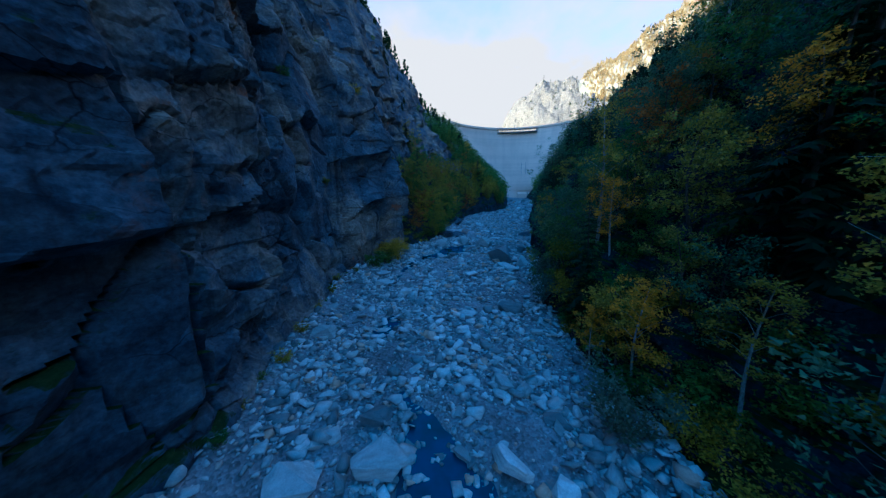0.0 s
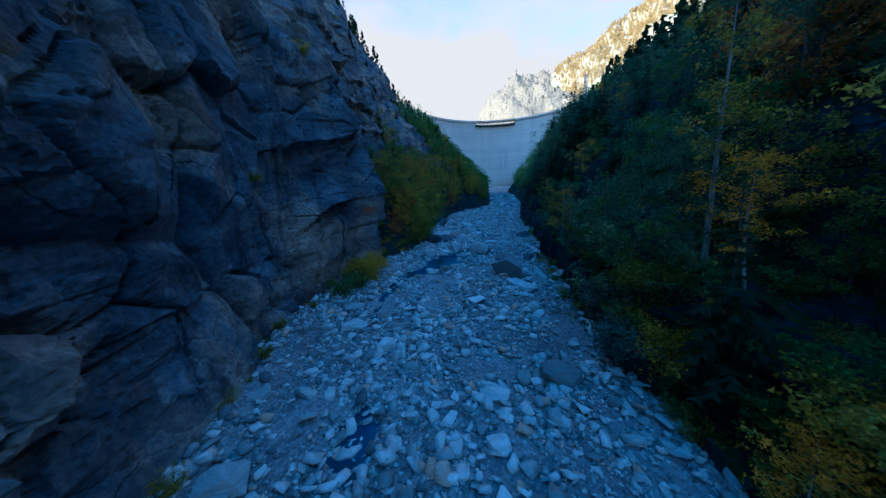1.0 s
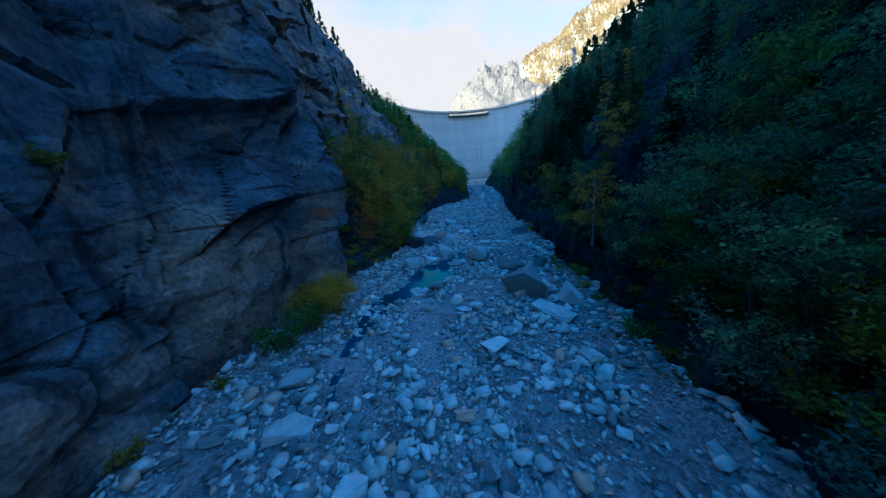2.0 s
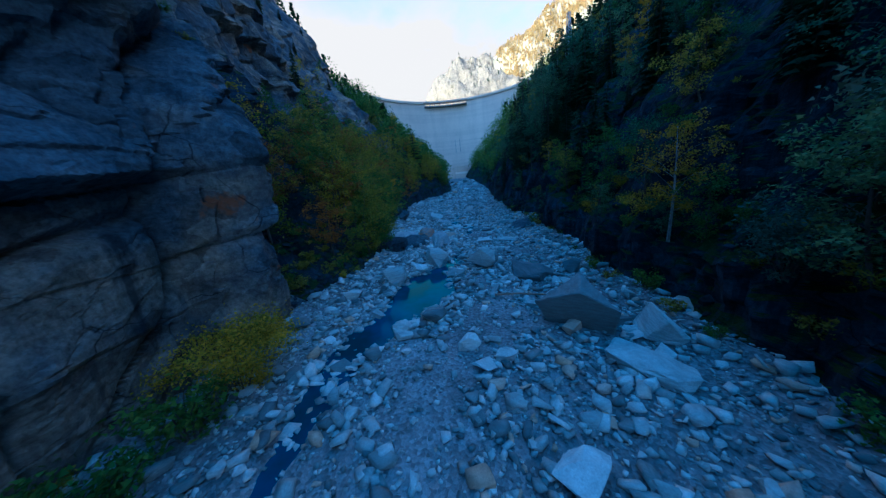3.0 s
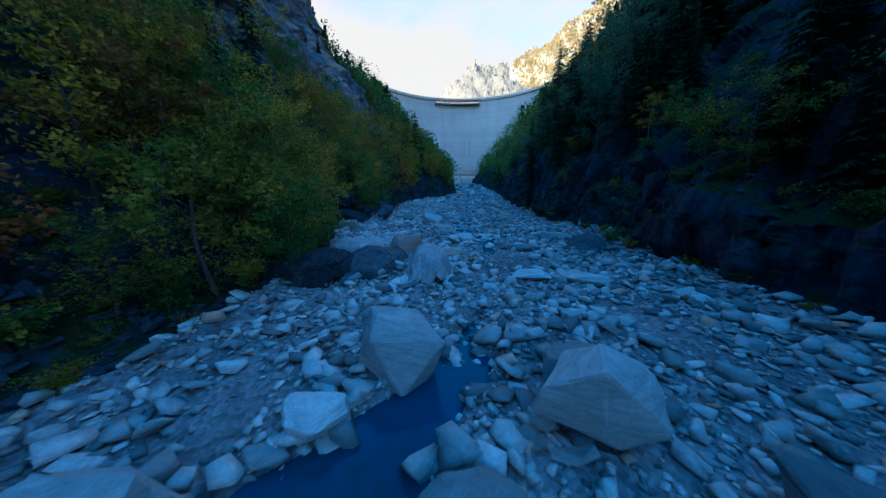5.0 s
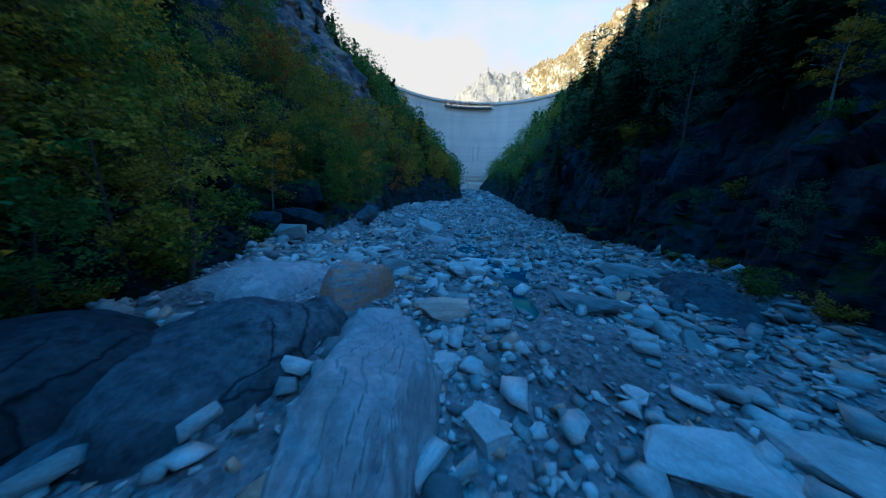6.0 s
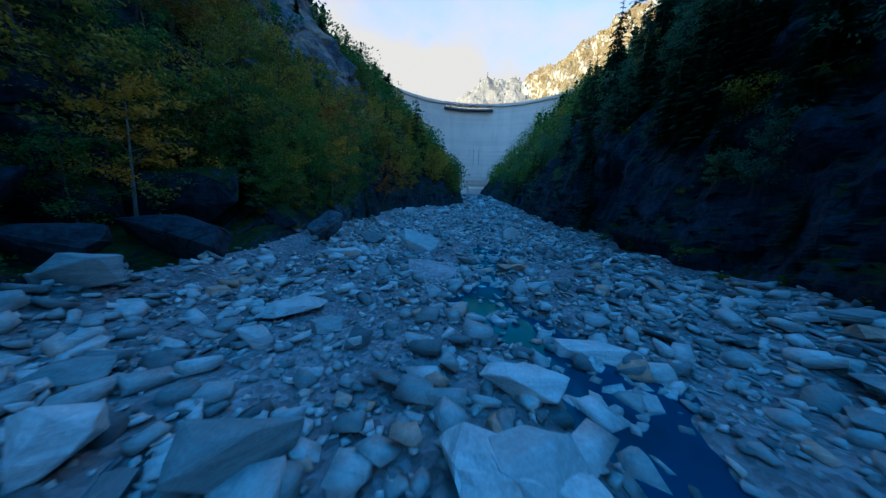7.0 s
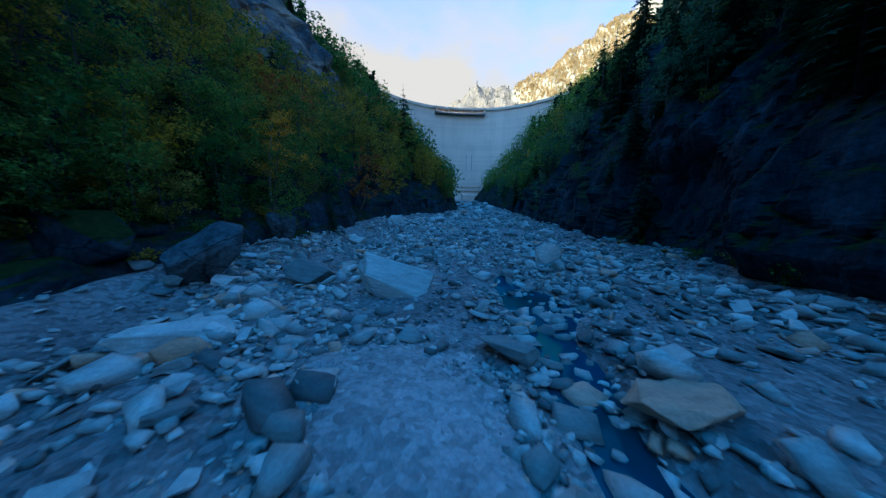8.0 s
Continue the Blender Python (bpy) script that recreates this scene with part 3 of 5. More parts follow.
def flank_point(side, y, d):
    """A place on a flank, d metres out from the bed's edge, with its normal."""
    x = (left_x(y) if side < 0 else right_x(y)) + side * d
    hit = FLANK[side].ray_cast(Vector((x, y, 600)), Vector((0, 0, -1)))
    if hit[0] is None:
        return None, None
    return hit[0], hit[1] if hit[1].z > 0 else -hit[1]


# ---- dam, far mountain ----
def part(name, bm, mat, parent=None, label="", smooth=False):
    me = bpy.data.meshes.new(name)
    bm.to_mesh(me)
    bm.free()
    me.materials.append(mat)
    if smooth:
        me.polygons.foreach_set("use_smooth", [True] * len(me.polygons))
    ob = new(name, me)
    if parent:
        ob.parent = parent
    return tagged(ob, label)


ARCH = Vector((73.6, 260.5, 0))
CREST = 104.0
R_TOP = 91.0
MID = math.atan2(0.18, 0.983)                    # the arch's crown, clockwise from +y


def arch_point(r, ang, z):
    return (ARCH.x + r * math.sin(ang), ARCH.y + r * math.cos(ang), z)


def arch_shell(bm, a0, a1, n, sections):
    """A piece of the arch: sections are (radius, height) round its outline."""
    loops = []
    for k in range(n + 1):
        a = a0 + (a1 - a0) * k / n
        loops.append([bm.verts.new(arch_point(r, a, z)) for r, z in sections])
    m = len(sections)
    for k in range(n):
        for j in range(m):
            bm.faces.new((loops[k][j], loops[k][(j + 1) % m], loops[k + 1][(j + 1) % m], loops[k + 1][j]))
    bm.faces.new(loops[0][::-1])
    bm.faces.new(loops[-1])
    bmesh.ops.recalc_face_normals(bm, faces=bm.faces)


def face_radius(z):
    """Downstream face: nearly upright above, thicker towards the foot."""
    return R_TOP - 13 * max(0.0, (CREST - z) / 84) ** 1.6


SPILL_A, SPILL_B = math.atan2(67 - ARCH.x, 350.5 - ARCH.y), math.atan2(111 - ARCH.x, 345 - ARCH.y)
dam = tagged(new("dam"), "pale grey concrete arch dam with a crest spillway", "dam")
A0, A1 = MID - radians(82), MID + radians(78)
block = radians(7.2)                             # the dam is cast in upright blocks
cuts = sorted([A0, SPILL_A, SPILL_B, A1] + [a for a in np.arange(A0 + block, A1, block) if min(abs(a - SPILL_A), abs(a - SPILL_B)) > block * 0.35])
for a, b in zip(cuts, cuts[1:]):
    top = CREST - 3.6 if SPILL_A - 1e-6 <= a and b <= SPILL_B + 1e-6 else CREST
    zs = [top, 98, 90, 80, 70, 58, 46, 34, 22, 8]
    outline = [(face_radius(z), z) for z in zs if z <= top] + [(R_TOP + 16, 8), (R_TOP + 6, top)]
    bm = bmesh.new()
    arch_shell(bm, a + 0.00012, b - 0.00012, 4, outline)
    part("wall_block", bm, CONCRETE, dam)
for a, b in ((A0, SPILL_A), (SPILL_B, A1)):      # parapets of the crest road
    bm = bmesh.new()
    arch_shell(bm, a, b, 40, [(R_TOP - 1.2, CREST), (R_TOP - 0.8, CREST), (R_TOP - 0.8, CREST + 1.3), (R_TOP - 1.2, CREST + 1.3)])
    part("parapet", bm, CONCRETE, dam)
    bm = bmesh.new()
    arch_shell(bm, a, b, 40, [(R_TOP - 1.4, CREST - 0.9), (R_TOP + 5, CREST - 0.9), (R_TOP + 5, CREST + 0.02), (R_TOP - 1.4, CREST + 0.02)])
    part("crest_slab", bm, CONCRETE, dam, "darker concrete crest slab")
bm = bmesh.new()                                 # bridge over the spillway
arch_shell(bm, SPILL_A - 0.02, SPILL_B + 0.02, 24, [(R_TOP - 3.0, CREST - 0.6), (R_TOP + 4, CREST - 0.6), (R_TOP + 4, CREST + 0.9), (R_TOP - 3.0, CREST + 0.9)])
part("bridge", bm, CONCRETE, dam, "pale bridge deck over the spillway")
bm = bmesh.new()                                 # lip below the overflow
arch_shell(bm, SPILL_A - 0.01, SPILL_B + 0.01, 24, [(R_TOP - 4.2, CREST - 4.9), (R_TOP + 1, CREST - 4.9), (R_TOP + 1, CREST - 3.6), (R_TOP - 4.2, CREST - 3.9)])
part("spillway_lip", bm, STEEL, dam, "dark overhanging spillway lip")
for k in range(9):
    a = SPILL_A + (SPILL_B - SPILL_A) * (k + 0.0) / 8
    bm = bmesh.new()
    arch_shell(bm, a - 0.004, a + 0.004, 1, [(R_TOP - 2.6, CREST - 3.8), (R_TOP + 3, CREST - 3.8), (R_TOP + 3, CREST - 0.5), (R_TOP - 2.6, CREST - 0.5)])
    part("pier", bm, CONCRETE, dam)
for z, out in ((34.5, 1.1), (31.0, 1.8)):       # inspection walkways over the foot
    bm = bmesh.new()
    arch_shell(bm, 0.14, 0.52, 20, [(face_radius(z) - out, z), (face_radius(z) + 1, z), (face_radius(z) + 1, z + 0.6), (face_radius(z) - out, z + 0.6)])
    part("walkway", bm, CONCRETE, dam, "narrow concrete walkway above the dam's foot")
for a in (0.248, 0.306):                         # drain pipes down the face
    bm = bmesh.new()
    arch_shell(bm, a - 0.002, a + 0.002, 1, [(face_radius(64) - 0.35, 64), (face_radius(64) + 0.3, 64), (face_radius(50) + 0.3, 50), (face_radius(50) - 0.35, 50)])
    part("drain_pipe", bm, STEEL, dam, "dark vertical drain pipe")
bm = bmesh.new()                                 # outlet works at the foot
arch_shell(bm, 0.20, 0.44, 12, [(face_radius(20) - 9, 18), (face_radius(20) + 2, 18), (face_radius(28) + 2, 28.6), (face_radius(28) - 4, 28.6), (face_radius(20) - 9, 26.4)])
part("outlet_apron", bm, CONCRETE, dam, "pale concrete apron at the dam's foot")


def mountain(name, xs, ys, height, mat, label, category="mountain"):
    verts = [(x, y, height(x, y)) for y in ys for x in xs]
    ob = new(name, mesh_from(name, verts, grid_faces(len(ys), len(xs)), mat))
    return tagged(ob, label, category, kind="structure")


def peak(x, y):
    """A broken limestone crag, falling to the left, joined on the right to a higher wooded ridge."""
    top = np.interp(x, [60, 120, 165, 200, 240, 300, 345, 380, 420, 466, 578, 685, 900, 1300], [60, 120, 225, 275, 330, 376, 396, 396, 394, 424, 494, 578, 740, 900])
    fall = abs(y - 900) / 260
    h = top - 250 * min(1.6, fall) ** 1.15
    p = Vector((x * 0.011, y * 0.011, 0))
    h += 14 * float(np.interp(x, [130, 190, 320, 380], [0, 1, 1, 0]))
    return h + 34 * noise.fractal(p, 0.9, 2.1, 5) - 10 + 8 * noise.fractal(p * 5, 0.8, 2.0, 3) * max(0.0, 1 - fall)


crag = mountain("backdrop_crag", steps((40, 720, 6), (720, 1400, 26)), steps((560, 1000, 8), (1000, 1300, 40)), peak, ROCK_FAR, "sunlit pale limestone crag above the dam")
crag.data.materials.append(FAR_GRASS)            # grass and scrub on the shoulder right of the crag
for f in crag.data.polygons:
    if f.center.x > 415 + 40 * noise.noise(f.center * 0.02):
        f.material_index = 1


# ---- boulders and stones of the bed ----
def hull_bmesh(rng, n, flat=0.35, box=0.6, blocky=False):
    """An angular stone: the hull of points pushed towards a rough box, one metre across."""
    bm = bmesh.new()
    corners = list(itertools.product((-1, 1), repeat=3))
    for k in range(n):
        p = rng.normal(size=3) + (2.2 * np.array(corners[k]) if blocky and k < 8 else 0)
        p /= np.linalg.norm(p)
        p = p / max(np.abs(p)) * box + p * (1 - box)
        p *= rng.uniform(0.82, 1.08)
        bm.verts.new((p[0] * 0.5, p[1] * 0.5 * rng.uniform(0.85, 1.0), p[2] * 0.5 * flat))
    bmesh.ops.convex_hull(bm, input=bm.verts)
    loose = [v for v in bm.verts if not v.link_faces]
    bmesh.ops.delete(bm, geom=loose, context="VERTS")
    bmesh.ops.dissolve_limit(bm, angle_limit=radians(9), verts=bm.verts, edges=bm.edges)
    return bm


def boulder(seed, x, y, wide, deep, high, turn, tip=(0, 0), mat=STONE, label="large angular grey schist boulder on the stream bed", box=0.68, points=17, lift=0.0, corners=None):
    """One big stone: worn hull, bevelled edges, uneven faces. tip: degrees of lean."""
    rng = np.random.default_rng(seed)
    if corners:
        bm = bmesh.new()
        for c in corners:
            bm.verts.new(c)
        bmesh.ops.convex_hull(bm, input=bm.verts)
    else:
        bm = hull_bmesh(rng, points, 1.0, box)
    bmesh.ops.triangulate(bm, faces=bm.faces)
    bmesh.ops.dissolve_limit(bm, angle_limit=radians(14), verts=bm.verts, edges=bm.edges)
    bmesh.ops.bevel(bm, geom=list(bm.edges), offset=0.02, segments=1, affect="EDGES", clamp_overlap=True)
    bmesh.ops.triangulate(bm, faces=bm.faces)
    long = [e for e in bm.edges if e.calc_length() > 0.13]
    bmesh.ops.subdivide_edges(bm, edges=long, cuts=5 if corners else 2, use_grid_fill=True)
    bmesh.ops.triangulate(bm, faces=bm.faces)
    for v in bm.verts:
        q = Vector((v.co.x * wide, v.co.y * deep, v.co.z * high))
        k = 0.04 * min(wide, deep) * noise.fractal(q * 1.3 + Vector((seed, 0, 0)), 0.9, 2.0, 4)
        lay = (q.z + 0.25 * q.x + 0.3 * noise.noise(q * 0.8)) / (0.10 * high + 0.06)       # split along its layers
        k += 0.045 * min(wide, deep) * (lay - math.floor(lay) - 0.5) * max(0.0, noise.noise(q * 0.5 + Vector((0, seed, 0))) + 0.5)
        v.co = (q.x + k * v.co.x * 2, q.y + k * v.co.y * 2, q.z + k * 0.5)
    me = bpy.data.meshes.new("boulder")
    bm.to_mesh(me)
    bm.free()
    me.materials.append(mat)
    ob = new("boulder", me)
    foot = bed_height(x, y)
    if x < left_x(y) - 0.3:                      # on the bank, not on the bed
        foot = flank_point(-1, y, left_x(y) - x)[0].z
    ob.matrix_world = pose(x, y, foot + high * 0.32 + lift, tip[0], tip[1], turn)
    return tagged(ob, label, "boulder", "boulders of the stream bed")


def outcrop(seed, x, y, wide, deep, high, turn, mat, label, tip=(0, 0), folds=1.0):
    """Bedrock rounded by the stream: a low whaleback with folded ribs and split ledges."""
    n, vs = 72, []
    for i in range(n):
        for j in range(n):
            u, v = 2 * j / (n - 1) - 1, 2 * i / (n - 1) - 1
            wob = 0.34 * noise.noise(Vector((u * 1.7 + seed, v * 1.7, 0.3))) + 0.10 * noise.noise(Vector((u * 6 + seed, v * 6, 2.3)))
            r = (abs(u) ** 3 + abs(v) ** 3) ** (1 / 3) * (1.12 + wob)
            q = Vector((u * wide / 2, v * deep / 2, seed))
            fold = q.x * 0.35 + q.y + 1.1 * noise.noise(q * 0.55) + 0.3 * noise.noise(q * 1.7)      # bent layers
            lay = fold / 0.42
            lay, coarse = lay - math.floor(lay), fold / 1.5 - math.floor(fold / 1.5)
            crisp = max(0.0, 0.55 + 1.1 * noise.noise(q * 0.4 + Vector((5, 0, 0))))
            z = high * (1 - min(1.3, r) ** 4) + folds * crisp * high * (0.10 * lay + 0.20 * coarse) + 0.06 * noise.fractal(q * 1.7, 0.9, 2.0, 4) + 0.2 * high * noise.noise(q * 0.5)
            vs.append((q.x + 0.12 * noise.noise(q * 1.9), q.y, z if r < 1.25 else min(z, -0.5)))
    me = mesh_from("bedrock", vs, grid_faces(n, n), mat)
    ob = new("bedrock", me)
    foot = bed_height(x, y)
    if x < left_x(y):
        foot = max(foot, bed_z(y) - 0.2)
    ob.matrix_world = pose(x, y, foot - 0.05, tip[0], tip[1], turn)
    return tagged(ob, label, "rock outcrop", "bedrock outcrops of the bed")


PALE_SLAB = "broad flat pale grey slab lying on the gravel"
boulder(1, -3.1, 11.8, 3.0, 2.3, 1.3, 34, (8, -6), label="large pale grey boulder beside a stream pool")
boulder(2, -4.3, 14.8, 2.4, 1.8, 0.9, 10, (5, 0))
boulder(3, 3.4, 11.6, 1.5, 2.4, 1.0, 22, (0, 8))
boulder(4, 5.4, 10.4, 1.4, 1.4, 0.9, 0)
boulder(5, -6.9, 10.9, 2.8, 1.9, 1.1, 14, (10, 0))
boulder(6, 3.9, 17.3, 1.9, 1.3, 0.9, -5, (0, 10))
boulder(7, 7.6, 29.4, 2.8, 2.2, 1.5, -20, (12, 6))
boulder(8, -5.0, 35.2, 1.9, 1.5, 1.2, 11, (14, 0))
boulder(9, 2.7, 28.6, 2.6, 2.2, 0.7, -20, label=PALE_SLAB)
boulder(10, -8.7, 39.4, 2.6, 1.7, 0.9, 3, (8, 4))
boulder(11, 10.0, 40.2, 1.4, 1.4, 1.2, -12)
boulder(12, -11.2, 24.4, 2.3, 1.7, 1.3, 6)
boulder(13, 1.9, 24.8, 1.4, 1.2, 0.7, -6)
boulder(14, -9.6, 43.5, 2.4, 1.6, 0.9, 20, (12, 0))
boulder(15, 4.6, 43.8, 2.2, 1.7, 0.8, 30)
# a fallen block: a tent of two pale faces over a dark undercut front
WEDGE = [(-0.55, -0.10, 0.05), (-0.08, 0.75, 0.50), (0.46, -0.13, 0.10), (0.02, -0.18, 0.40), (-0.40, 0.05, -0.50), (0.05, 0.05, -0.50), (0.40, 0.05, -0.50), (0.36, 0.60, -0.50), (-0.30, 0.60, -0.50)]
boulder(116, 10.7, 51.3, 5.0, 3.3, 3.3, -50, label="very large wedge-shaped grey boulder with a dark undercut face", corners=WEDGE, lift=0.3)
boulder(17, 14.6, 48.8, 3.2, 2.6, 2.3, -46, (10, 14), label="large tilted blue-grey boulder beside the rock wall")
boulder(18, 11.2, 46.8, 4.6, 2.8, 1.1, -50, (3, 6), label=PALE_SLAB, points=34, box=0.35)
boulder(19, 13.2, 61.2, 5.4, 3.2, 1.7, -50, (6, 6), label=PALE_SLAB)
boulder(20, 10.6, 66.6, 2.9, 2.6, 1.8, -29)
boulder(21, 3.4, 52.4, 1.7, 1.4, 1.1, -30)
boulder(22, 4.9, 50.2, 1.4, 1.2, 0.9, -25, box=0.3)
boulder(23, -0.5, 54.8, 1.6, 1.2, 1.0, -21)
boulder(24, 1.9, 57.0, 1.9, 1.3, 0.9, -29, label="rounded grey boulder at the edge of a blue pool")
boulder(25, -0.2, 65.4, 2.8, 2.3, 2.2, -29, (0, -8), label="pale grey boulder with a rounded face beside the pool")
boulder(26, 5.3, 69.2, 2.8, 2.4, 2.4, -18, (-8, 14), label="pale angular boulder leaning beside the pool")
boulder(27, 2.9, 67.4, 1.8, 1.5, 1.3, -22)
boulder(28, 9.8, 65.8, 2.9, 2.3, 2.9, -18, (6, 0), lift=0.2)
boulder(29, -4.4, 63.9, 1.7, 1.4, 1.2, -10)
boulder(31, 6.3, 64.5, 2.3, 1.6, 0.9, -17, label=PALE_SLAB)
outcrop(32, 7.3, 85.6, 4.2, 2.6, 1.2, 58, RUSTY, "rust-brown and grey banded rock hump on the gravel", (-4, 3))
outcrop(33, 3.2, 87.0, 7.0, 5.0, 0.8, 58, GNEISS, "broad smooth bedrock slab rising from the gravel", (-3, 3), 0.5)
boulder(34, 10.8, 83.4, 2.2, 1.9, 1.0, -12)
boulder(35, 17.4, 83.2, 3.6, 2.0, 0.8, -11, (-6, 4), label=PALE_SLAB)
boulder(36, 15.7, 86.6, 4.0, 1.5, 0.9, -40, (0, 6), label="long narrow pale slab beside the stream")
boulder(37, 13.4, 88.5, 1.9, 1.4, 1.2, -13)
boulder(38, 6.5, 90.0, 1.3, 1.0, 1.2, 22)
boulder(39, 6.0, 112.8, 3.3, 2.6, 3.3, 12, (0, 5), mat=ROCK_BANK, label="tall blocky grey boulder at the wooded bank", box=0.85, points=16)
boulder(40, 10.5, 112.8, 2.5, 2.0, 1.5, -8, (-8, 10))
boulder(41, 14.6, 111.0, 4.0, 2.2, 1.9, -22, (0, 16), label="large tilted grey slab standing on the gravel")
boulder(42, 25.9, 115.4, 2.2, 1.6, 1.9, 14, (0, -12))
boulder(43, 19.4, 101.4, 2.3, 1.6, 0.6, 3, label=PALE_SLAB)
boulder(44, 17.1, 104.3, 1.7, 1.0, 0.7, -43, label="flat pale stone with an orange rim beside the water")
boulder(45, 13.2, 88.9, 2.0, 2.6, 0.9, 80, (4, 0), label=PALE_SLAB)
boulder(46, 14.4, 90.8, 2.0, 1.2, 0.7, -32)
boulder(47, 17.7, 92.2, 3.0, 1.3, 0.7, -27)
boulder(48, 6.0, 123.4, 2.3, 1.8, 3.1, 10, mat=ROCK_BANK, label="upright blocky grey boulder at the wooded bank", box=0.85)
# its dark rock stands in for the shade of the trees
boulder(49, 0.2, 103.4, 5.2, 3.0, 2.6, -2, (8, 4), mat=ROCK_SHADED, label="very large grey boulder, the shade of the trees in its colour")
boulder(50, 1.0, 97.4, 2.6, 1.8, 1.3, -5)
boulder(51, 9.0, 90.0, 1.9, 1.3, 1.0, 20)
boulder(52, 4.8, 92.4, 1.6, 1.1, 0.6, -2)
boulder(53, 8.0, 96.5, 2.6, 1.5, 0.6, 25, label=PALE_SLAB)
boulder(54, 8.4, 106.6, 2.8, 1.7, 0.7, 5, label=PALE_SLAB)
boulder(55, 17.5, 119.0, 1.6, 1.2, 1.0, 30)
boulder(56, -1.9, 99.6, 3.2, 2.4, 1.9, 30, mat=ROCK_SHADED, label="very large grey boulder, the shade of the trees in its colour")
boulder(57, 29.0, 92.0, 2.8, 1.8, 0.7, -40, label=PALE_SLAB)
boulder(58, 21.8, 88.6, 1.9, 1.3, 0.8, -30)

# blocks under the trees: near-black rock colour in place of their shade
SHADED_BLOCK = "very large grey boulder, the shade of the trees in its colour"
boulder(150, -2.0, 107.4, 7.0, 4.4, 5.2, 10, (6, -6), ROCK_SLOPE, SHADED_BLOCK, box=0.6, points=18, lift=0.6)
boulder(151, -4.6, 104.0, 4.2, 3.4, 3.0, -20, (0, 8), ROCK_SLOPE, SHADED_BLOCK, box=0.6, points=18, lift=0.2)
boulder(152, -5.2, 100.6, 3.6, 3.0, 3.0, 25, (8, 0), ROCK_SLOPE, SHADED_BLOCK, points=18)
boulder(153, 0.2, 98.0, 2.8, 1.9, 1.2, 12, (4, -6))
boulder(154, 2.2, 111.6, 3.8, 2.6, 2.4, 5, (0, 6), ROCK_SLOPE, SHADED_BLOCK, box=0.7, points=18)
boulder(155, -2.4, 93.4, 3.4, 2.6, 2.2, 40, (6, 4), ROCK_SLOPE, SHADED_BLOCK, lift=0.3)
boulder(156, 24.8, 88.2, 4.4, 2.4, 1.0, -35, (0, 5), label=PALE_SLAB)

far_rng = random.Random(3)
for k in range(64):                              # blocks in the steeper reach under the dam
    y = far_rng.uniform(126, 290)
    x = left_x(y) + (right_x(y) - left_x(y)) * far_rng.uniform(0.05, 0.95)
    size = far_rng.uniform(1.2, 3.0) + 0.012 * (y - 126)
    boulder(300 + k, x, y, size, size * far_rng.uniform(0.6, 0.9), size * far_rng.uniform(0.35, 0.7), far_rng.uniform(0, 180), (far_rng.uniform(-10, 10), 6))

BEDROCK = "pale folded bedrock outcrop rising from the gravel"
outcrop(59, 8.0, 79.0, 5.8, 3.4, 1.5, 78, GNEISS, BEDROCK, (6, 2))
# bank rock instead of gneiss puts the trees' shade into its colour
outcrop(60, 4.0, 80.8, 7.0, 4.6, 0.95, 60, ROCK_BANK, BEDROCK, (4, -5), 0.5)
# dark colour here replaces the shade of the crowns above
outcrop(61, 0.6, 79.6, 6.6, 4.6, 1.05, 30, ROCK_SHADED, "bedrock slab coloured dark with the shade of overhanging trees", (0, 0), 0.3)
outcrop(62, 25.0, 84.0, 9.0, 4.6, 0.9, 50, ROCK_BANK, BEDROCK, (0, -6))
boulder(63, 14.6, 76.2, 2.9, 2.2, 0.9, -20, label=PALE_SLAB)
boulder(64, 17.6, 75.4, 3.4, 2.0, 0.8, -40, label=PALE_SLAB)
boulder(65, 18.8, 50.2, 3.0, 2.2, 1.4, -30, (6, 4))
boulder(69, 17.3, 60.4, 1.9, 1.5, 1.7, 20, (0, 8))
boulder(66, -8.4, 58.8, 2.4, 1.7, 1.0, 30)
boulder(67, -0.4, 55.6, 2.2, 1.4, 1.0, 50, (0, 8))
boulder(68, 2.0, 56.6, 2.2, 1.6, 1.4, -10)

SAND = [(14.1, 102.8, 2.2, 3.4), (2.5, 86.0, 3.0, 3.0)]       # bare silt: x, y, half widths


def silt_edge(x, y):
    """Under 1 on the bare silt, with a ragged rim."""
    worn = 0.6 * noise.noise(Vector((x * 0.7, y * 0.7, 6.1))) + 0.4 * noise.noise(Vector((x * 1.9, y * 1.9, 1.1)))
    return min(math.hypot((x - a) / rx, (y - b) / ry) for a, b, rx, ry in SAND) + worn


def bare(x, y):
    return silt_edge(x, y) < 0.9


def rest_height(x, y, size):
    """Where a stone lies: on the bed, or heaped up out of shallow water."""
    z = bed_height(x, y)
    if size > 0.34 and not 55 < y < 69 and stream_gap(x, y) < 0.5:
        z = max(z, bed_z(y) - 0.2 - 0.16 * size)
    return z


verts = []                                      # a low bar of fine silt left by high water
for i in range(49):
    for j in range(33):
        x, y = 14.1 + 3.4 * (j / 16 - 1), 102.8 + 4.8 * (i / 24 - 1)
        verts.append((x, y, bed_height(x, y) + 0.16 * min(1.0, 1 - silt_edge(x, y)) + 0.02 * noise.noise(Vector((x * 3, y * 3, 0)))))
silt = new("silt_bar", mesh_from("silt_bar", verts, grid_faces(49, 33), SILT, True))
silt.parent = ground

rng = np.random.default_rng(7)
SHAPES, SMALL = [], []                           # small ones are eight-cornered
